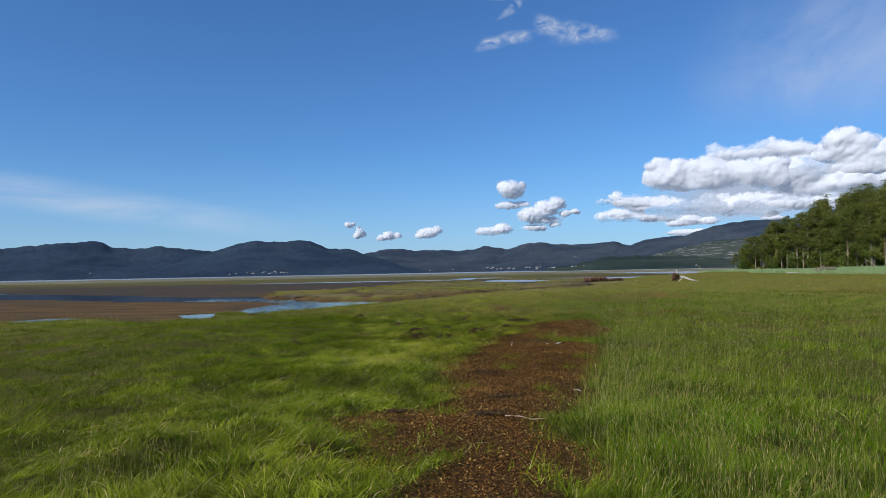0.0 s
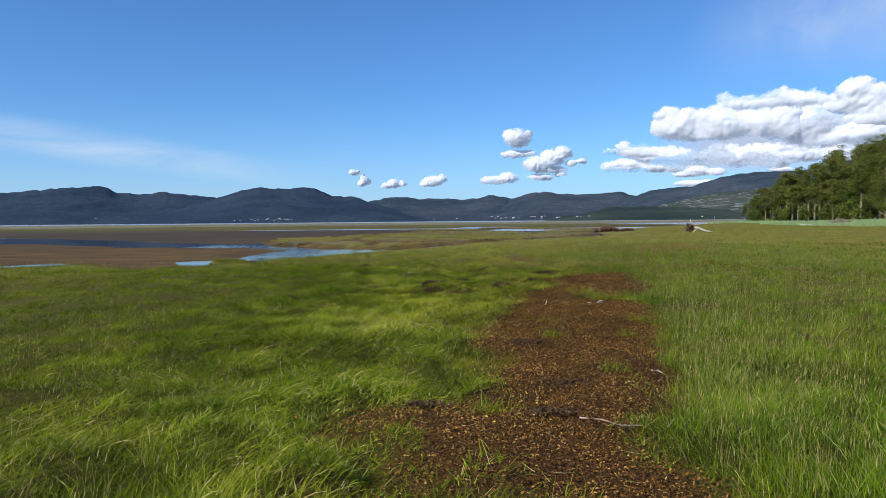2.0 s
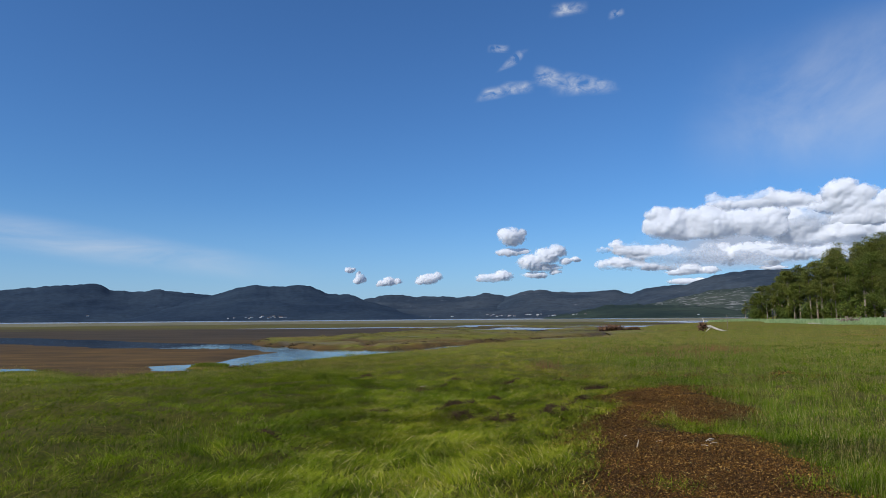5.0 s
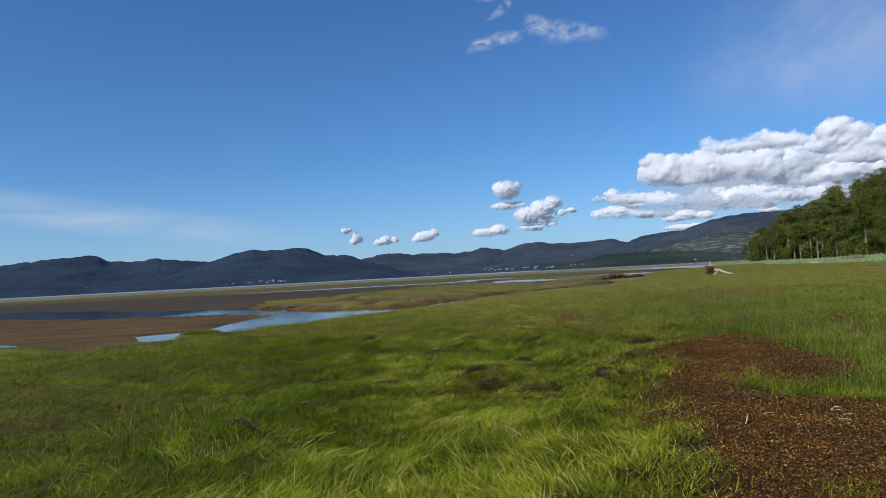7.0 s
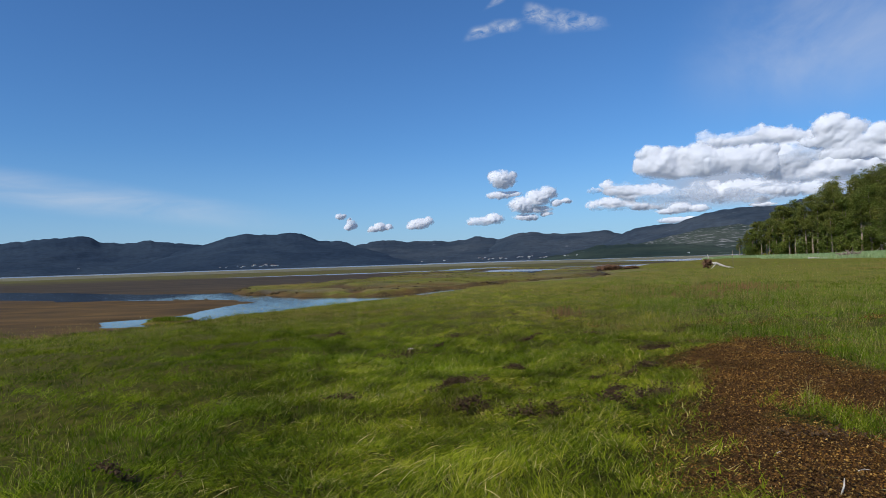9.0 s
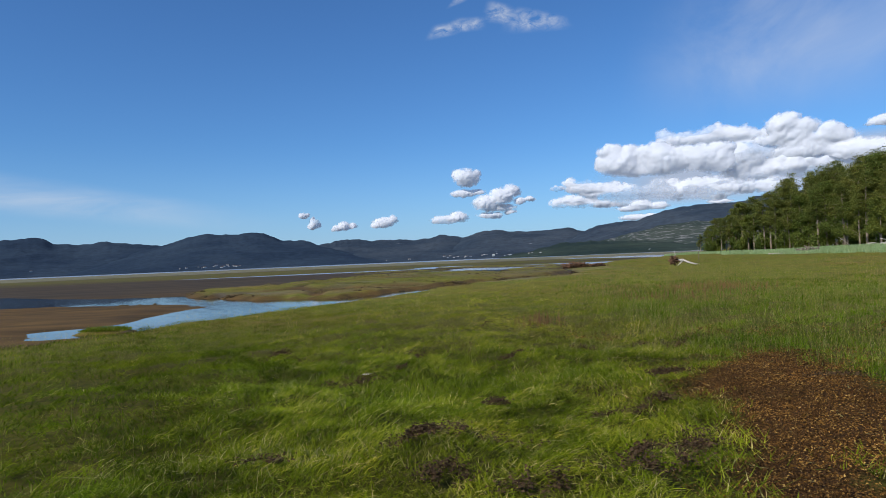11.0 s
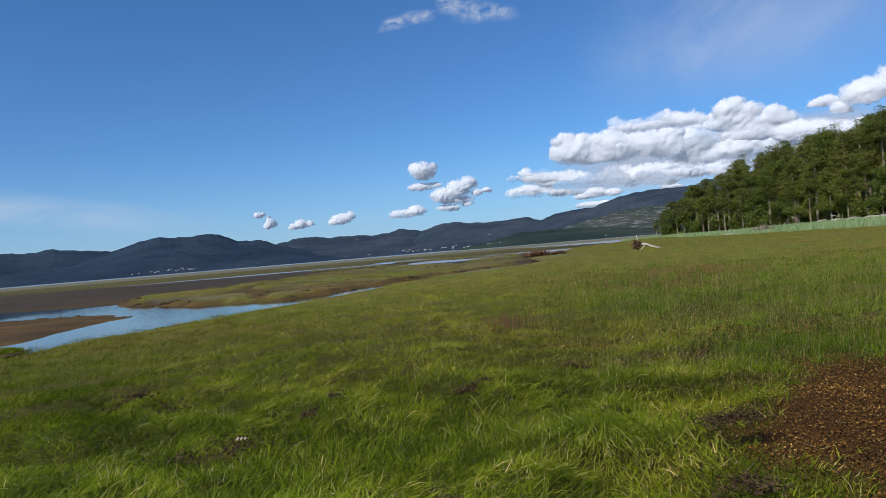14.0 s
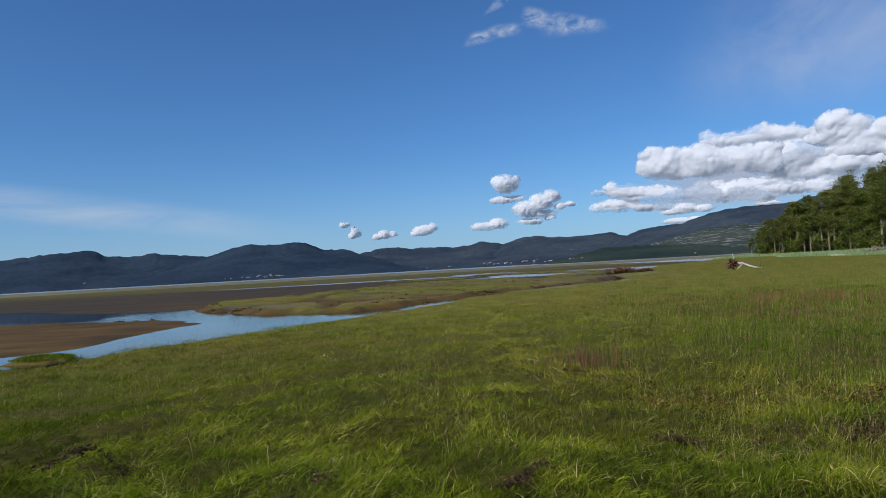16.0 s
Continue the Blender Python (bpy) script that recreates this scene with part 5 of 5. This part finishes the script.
tagged(new("tide_line", mesh_from("tide_line", *flakes(x, y, z, nrng.uniform(0.010, 0.026, len(x)), nrng), M_WRACK)),
       "thin broken line of brown weed among the grass", "seaweed", kind="stuff")
for cx, cy, r in ((-0.55, 7.45, 0.10), (0.72, 8.0, 0.12), (0.45, 7.15, 0.12), (2.2, 15.2, 0.26), (0.6, 9.9, 0.1), (4.2, 19.2, 0.22)):
    x, y = nrng.normal(cx, r, 260), nrng.normal(cy, r * 0.6, 260)
    z = height(x, y) + 0.03 + np.abs(nrng.normal(0, 0.014, len(x)))
    tagged(new("seaweed_clump", mesh_from("seaweed_clump", *flakes(x, y, z, nrng.uniform(0.010, 0.026, len(x)), nrng), M_DARKWEED)),
           "blackened clump of seaweed on the brown strip", "seaweed", kind="stuff")

# pale straw lying on the flattened grass, and scraps of wood in the weed
x, y, d = meadow_spots(19000, nrng, 30.0)
flat = (fbm(x, y, 1.6, 3, 81) - ease(-0.5, 1.0, x - 0.17 * y + 0.9) < nrng.uniform(-0.5, 0.4, len(x))) & (fbm(x, y, 1.3, 3, 86) > nrng.uniform(0.0, 0.5, len(x)))
x, y = x[flat], y[flat]
n = len(x)
tagged(new("straw_litter", mesh_from("straw_litter", *blades(x, y, height(x, y) + tussock(x, y) + nrng.uniform(0.03, 0.11, n), nrng.uniform(0.06, 0.24, n), nrng.uniform(1.3, 1.6, n),
                                                         nrng.uniform(0, 6.28, n), nrng.uniform(0.002, 0.0042, n), np.zeros(n)), M_STRAW)),
       "pale dry straw lying on the flattened grass", "straw", kind="stuff")
x, y = weed_spots(lambda x, y: inside(WRACK, x, y) > 0.1, (-2, 6.2, 1.5, 22.5), 950)
tagged(new("wood_scraps", mesh_from("wood_scraps", *blades(x, y, height(x, y) + 0.045, nrng.uniform(0.03, 0.16, len(x)), nrng.uniform(1.4, 1.6, len(x)), nrng.uniform(0, 6.28, len(x)),
                                                       nrng.uniform(0.004, 0.009, len(x)), np.zeros(len(x))), M_STRAW)),
       "pale scraps of wood and straw in the seaweed", "wood scraps", kind="stuff")


# ---- driftwood and sticks ----
def height_at(x, y):
    return float(height(x, y)[0])


def root_log():
    """A bleached fallen tree with its root plate standing up."""
    rng = random.Random(31)
    base = new("driftwood_tree")
    bm = bmesh.new()
    tube(bm, [(0.2, 0, 0.55), (0.9, 0.1, 0.62), (1.5, 0.1, 0.36), (2.0, -0.05, 0.2), (2.7, 0.1, 0.08)], [0.17, 0.14, 0.11, 0.08, 0.03], 9)
    log = part("log", bm, M_BLEACHED, base, "bleached grey-white trunk")
    for bough in ([(0.9, 0.1, 0.6), (1.4, -0.5, 0.35), (2.1, -0.9, 0.1)], [(1.0, 0.1, 0.58), (0.6, -0.4, 0.3), (0.25, -0.8, 0.04)]):
        bm = bmesh.new()
        tube(bm, bough, [0.08, 0.055, 0.025])
        part("branch", bm, M_BLEACHED, log)
    bm = bmesh.new()
    tube(bm, [(0.15, 0, 0.7), (0.2, 0.05, 1.15), (0.1, 0.05, 1.6)], [0.09, 0.055, 0.02])
    part("root", bm, M_BLEACHED, base, "upright bleached root")
    bm = bmesh.new()
    for i in range(46):
        w = Vector((rng.gauss(0, 0.6), rng.gauss(0, 1), rng.gauss(0.15, 0.9))).normalized()
        a = Vector((0, 0, 0.6)) + w * 0.15
        b = Vector((0, 0, 0.6)) + Vector((w.x * 0.6, w.y * 0.8, w.z * 0.65)) * rng.uniform(0.8, 1.15)
        b.z = max(b.z, 0.02)
        tube(bm, [a, a.lerp(b, 0.5) + Vector((rng.uniform(-0.1, 0.1), rng.uniform(-0.1, 0.1), rng.uniform(-0.1, 0.1))), b], [0.13, 0.09, 0.03], 5)
    part("root_plate", bm, M_ROOT, base, "dark earthy root plate")
    return tagged(base, "bleached driftwood tree with upturned dark roots on the meadow", "driftwood")


root_log().matrix_basis = pose(28.4, 80, height_at(28.4, 80) - 0.02, 0, 0, -14)


def brush_pile(length, height, twigs, seed, name, label, material):
    rng = random.Random(seed)
    base = new(name)
    for i in range(twigs):
        bm = bmesh.new()
        x = rng.uniform(-0.5, 0.5) * length
        top = height * (0.45 + 0.55 * math.cos(x / length * 2.6)) * rng.uniform(0.4, 1.1)
        a = Vector((x + rng.uniform(-0.6, 0.6), rng.uniform(-0.5, 0.5), 0))
        b = Vector((x + rng.uniform(-1.0, 1.0) * height, rng.uniform(-0.8, 0.8), top))
        m = a.lerp(b, 0.5) + Vector((rng.uniform(-0.25, 0.25), rng.uniform(-0.2, 0.2), rng.uniform(0, 0.25)))
        r = rng.uniform(0.05, 0.14) * (0.5 + height * 0.5)
        tube(bm, [a, m, b], [r, r * 0.8, r * 0.3], 5)
        part("branch", bm, material, base)
    return tagged(base, label, "driftwood")


brush_pile(3.2, 0.95, 90, 41, "root_pile", "dark brown tangle of drifted roots on the shore", M_ROOT).matrix_basis = pose(25.2, 107, height_at(25.2, 107) + 0.05, 0, 0, -10)
brush_pile(1.7, 0.6, 45, 42, "root_pile", "low brown heap of drifted roots beside a larger one", M_ROOT).matrix_basis = pose(28.6, 108, height_at(28.6, 108), 0, 0, -10)
brush_pile(2.8, 1.5, 60, 43, "dead_shrub", "dead grey-brown shrub in the pale grass", M_TWIG).matrix_basis = pose(77, 131, height_at(77, 131), 0, 0, -25)
bm = bmesh.new()
tube(bm, [(-1.8, 0, 0.15), (-0.6, 0.1, 0.2), (0.6, 0, 0.16), (2.0, -0.1, 0.1)], [0.13, 0.12, 0.1, 0.06], 8)
log = new("driftwood_log")
part("log", bm, M_BLEACHED, log)
tagged(log, "pale bleached log lying before the wood", "driftwood")
log.matrix_basis = pose(72, 133, height_at(72, 133), 0, 0, -30)


def stake():
    base = new("wooden_stake")
    bm = bmesh.new()
    tube(bm, [(0, 0, -0.3), (0.02, 0, 0.9), (-0.02, 0.02, 1.9)], [0.035, 0.032, 0.025], 7)
    part("post", bm, M_TWIG, base)
    return tagged(base, "thin grey wooden stake standing in the meadow", "stake")


stake().matrix_basis = pose(32.6, 83, height_at(32.6, 83))


def stick(name, label, points, radius, material, x, y, turn, lift=0.05):
    base = new(name)
    bm = bmesh.new()
    tube(bm, points, [radius] + [radius * 0.9] * (len(points) - 2) + [radius * 0.4], 6)
    part("shaft", bm, material, base)
    base.matrix_basis = pose(x, y, height_at(x, y) + lift, 0, 0, turn)
    return tagged(base, label, "stick")


stick("peeled_stick", "thin peeled pinkish stick lying on the seaweed", [(-0.22, 0, 0), (-0.05, 0.015, 0.01), (0.1, -0.01, 0), (0.24, 0.02, 0.02)], 0.008, M_PEELED, 0.8, 6.78, -35)
stick("wood_chip", "small pale wood chip lying on the seaweed", [(-0.06, 0, 0), (0, 0.01, 0.01), (0.06, -0.01, 0)], 0.011, M_BLEACHED, 1.73, 8.62, -50)
stick("wood_chip", "small pale upright wood chip in the seaweed", [(0, 0, -0.03), (0.02, 0, 0.03), (0.03, 0.01, 0.07)], 0.007, M_BLEACHED, 1.38, 13.68, 0)
stick("wood_chip", "pale curved wood chip lying on the seaweed", [(-0.07, 0, 0), (0, 0.02, 0.02), (0.07, 0, 0.01)], 0.011, M_BLEACHED, 2.45, 14.1, 20)
for x, y, turn, size in ((2.4, 14.0, -30, 0.035), (2.1, 13.4, -50, 0.045), (1.8, 14.1, -8, 0.04), (1.5, 14.6, 10, 0.02), (2.35, 13.75, 4, 0.05)):
    stick("wood_chip", "small bleached wood chip lying on the seaweed", [(-size, 0, 0), (0, size * 0.1, 0.008), (size, 0, 0.004)], 0.0055, M_BLEACHED, x, y, turn)
stick("pale_straw", "pale dry reed stem lying in the grass", [(-0.24, 0, 0.05), (0, 0.02, 0.06), (0.24, -0.02, 0.05)], 0.004, M_STRAW, -3.0, 10.5, 8, 0.1)
stick("pale_straw", "short pale reed stem sticking out of the grass", [(-0.03, 0, 0), (0, 0, 0.06), (0.03, 0.02, 0.12)], 0.004, M_STRAW, -2.79, 10.66, 0, 0.1)
stick("pale_straw", "leaning pale reed stem in the grass", [(0, 0, 0), (0.1, 0.05, 0.2), (0.22, 0.1, 0.38)], 0.003, M_STRAW, -0.4, 21.2, -20, 0.05)
stick("pale_straw", "pale reed stem lying on flattened grass", [(-0.35, 0, 0.08), (0, 0.03, 0.1), (0.35, 0, 0.07)], 0.003, M_STRAW, 2.3, 20.6, -40, 0.08)


def feather():
    """A small striped feather: a shaft with pale and dark bars."""
    base = new("feather")
    bm = bmesh.new()
    tube(bm, [(-0.06, 0, 0.0), (0, 0.004, 0.008), (0.07, 0, 0.014)], [0.0025, 0.002, 0.001], 5)
    part("shaft", bm, M_BLEACHED, base)
    for i in range(6):
        bm = bmesh.new()
        x0 = -0.045 + i * 0.017
        w = 0.022 - 0.0012 * i * i * 0.4
        v = [bm.verts.new(p) for p in ((x0, -w, 0.004), (x0 + 0.012, -w, 0.004), (x0 + 0.016, 0, 0.012), (x0 + 0.012, w, 0.004), (x0, w, 0.004), (x0 + 0.004, 0, 0.010))]
        bm.faces.new((v[0], v[1], v[2], v[5]))
        bm.faces.new((v[5], v[2], v[3], v[4]))
        part("vane", bm, M_QUILL if i % 2 == 0 else M_ROOT, base, "pale bar of the vane" if i % 2 == 0 else "dark bar of the vane")
    return tagged(base, "small pale feather with dark bars on dry weed", "feather")


M_QUILL = plain_noise("quill", [(0.3, (0.42, 0.39, 0.34)), (0.7, (0.58, 0.55, 0.49))], 40.0)
feather().matrix_basis = pose(-1.42, 20.5, height_at(-1.42, 20.5) + 0.17, 20, 0, -12) @ Matrix.Diagonal((0.95, 0.95, 0.95, 1))


def sedge_stalk(seed):
    rng = random.Random(seed)
    base = new("sedge_stalk")
    bm = bmesh.new()
    top = Vector((rng.uniform(-0.06, 0.06), rng.uniform(-0.06, 0.06), rng.uniform(0.26, 0.36)))
    tube(bm, [(0, 0, -0.03), top * 0.5 + Vector((0.01, 0, 0)), top], [0.003, 0.0026, 0.002], 5)
    part("stem", bm, M_STRAW, base, "pale dry stem")
    for i in range(5):
        bm = bmesh.new()
        at = top * rng.uniform(0.74, 1.0)
        bmesh.ops.create_icosphere(bm, subdivisions=1, radius=0.006, matrix=Matrix.Translation(at + Vector((rng.gauss(0, 0.006), rng.gauss(0, 0.006), 0))) @ Matrix.Diagonal((0.7, 0.7, 2.2, 1)))
        part("seed_head", bm, M_ROOT, base, "dark brown seed head")
    return tagged(base, "pale sedge stalk with a dark brown seed head", "plant", "sedge stalks in the meadow")


for i, (x, y) in enumerate(((-2.0, 22.7), (0.1, 24.7), (-1.25, 22.3), (0.2, 22.4), (0.06, 24.9), (-1.76, 7.8), (-0.6, 26.4), (1.4, 26.5))):
    sedge_stalk(90 + i).matrix_basis = pose(x, y, height_at(x, y) + 0.03, 0, 0, 40 * i)


# ---- the meadow and the weed go on behind the start and to both sides ----
nrng = np.random.RandomState(177)
x, y = nrng.normal(0, 13, 260000), nrng.uniform(-10, 30, 260000)
keep = ((np.abs(x) > 0.85 * (y + 1)) | (y < 1.5)) & (wrack_edge(x, y) < nrng.normal(0, 0.16, len(x))) & (shore_edge(x, y) > 0.3)
x, y = x[keep], y[keep]
n = len(x)
foot, tip = nrng.uniform(0.3, 1.0, n), nrng.uniform(1.0, 1.8, n)
turn = 0.35 + 2.1 * fbm(x, y, 2.0, 2, 82) + nrng.normal(0, 0.7, n)
me = mesh_from("outer_grass", *strands(x, y, height(x, y) - 0.01 + tussock(x, y) * nrng.uniform(0.5, 1.0, n), nrng.uniform(0.12, 0.26, n), foot, tip, turn,
                                       nrng.uniform(0.006, 0.014, n), nrng.normal(0, 0.65, n)), M_GRASS)
tagged(new("outer_grass", toned(me, 0.45 + 0.2 * nrng.normal(0, 1, n) + 0.3 * fbm(x, y, 0.45, 2, 89), 0.15 + 0.2 * nrng.normal(0, 1, n), 7)),
       "green meadow grass beside the walked stretch", "grass", kind="stuff")
x, y = weed_spots(lambda x, y: wrack_edge(x, y) > nrng.normal(0.02, 0.27, len(x)), (-2, 2.2, -9, 1.5), 110000)
z = height(x, y) + 0.004 + np.abs(nrng.normal(0, 0.014, len(x))) + 0.012 * (1 + fbm(x, y, 0.5, 2, 91))
tagged(new("outer_seaweed", mesh_from("outer_seaweed", *flakes(x, y, z, nrng.uniform(0.008, 0.02, len(x)), nrng), M_WRACK)),
       "dry brown seaweed strip going on along the shore", "seaweed", kind="stuff")


# ---- rocks and dead trunks at the foot of the wood ----
def rock(seed):
    rng = random.Random(seed)
    bm = bmesh.new()
    bmesh.ops.create_icosphere(bm, subdivisions=3, radius=1.0)
    off = Vector((rng.uniform(0, 50), rng.uniform(0, 50), 0))
    for v in bm.verts:
        v.co *= 1 + 0.35 * noise.noise(v.co * 1.3 + off) + 0.12 * noise.noise(v.co * 4 + off)
        v.co.z *= 0.65
    me = bpy.data.meshes.new("rock")
    bm.to_mesh(me)
    bm.free()
    me.materials.append(M_ROCK)
    return tagged(new("rock", me), "pale grey rock at the foot of the wooded slope", "rock", "rocks below the wood")


rng = random.Random(51)
stones = [rock(61), rock(62), rock(63)]
for i in range(44):
    f = rng.random()
    x, y = 109.5 + (103 - 109.5) * f + rng.uniform(-3.6, 1.4), 158 + (128 - 158) * f
    s = rng.uniform(0.4, 1.2)
    m = pose(x, y, height_at(x, y) + 0.25 * s, 0, 0, rng.uniform(0, 360)) @ Matrix.Diagonal((s * rng.uniform(1, 1.7), s, s, 1))
    if i < 3:
        stones[i].matrix_basis = m
    else:
        copy_thing(stones[i % 3], m)


def dead_tree(length, seed):
    rng = random.Random(seed)
    base = new("dead_tree")
    bm = bmesh.new()
    tube(bm, [(0, 0, -0.3), (0.1, 0.1, length * 0.35), (-0.1, 0, length * 0.7), (0.1, 0.1, length)], [0.13, 0.10, 0.07, 0.025], 7)
    for i in range(5):
        h, turn = rng.uniform(0.3, 0.9) * length, rng.uniform(0, 6.28)
        tube(bm, [(0, 0, h), (math.cos(turn) * 0.7, math.sin(turn) * 0.7, h + 0.3)], [0.04, 0.015], 5)
    part("trunk", bm, M_BLEACHED, base)
    return tagged(base, "leaning bleached dead tree trunk before the wood", "dead tree")


for k, (x, y, tilt, turn, length) in enumerate(((113.0, 178, 62, 20, 5.0), (109, 163, 64, 200, 6.0), (106.5, 150, 55, 30, 5.5), (104, 141, 70, 170, 5.0))):
    dead_tree(length, 70 + k).matrix_basis = pose(x, y, height_at(x, y), 0, tilt, turn)
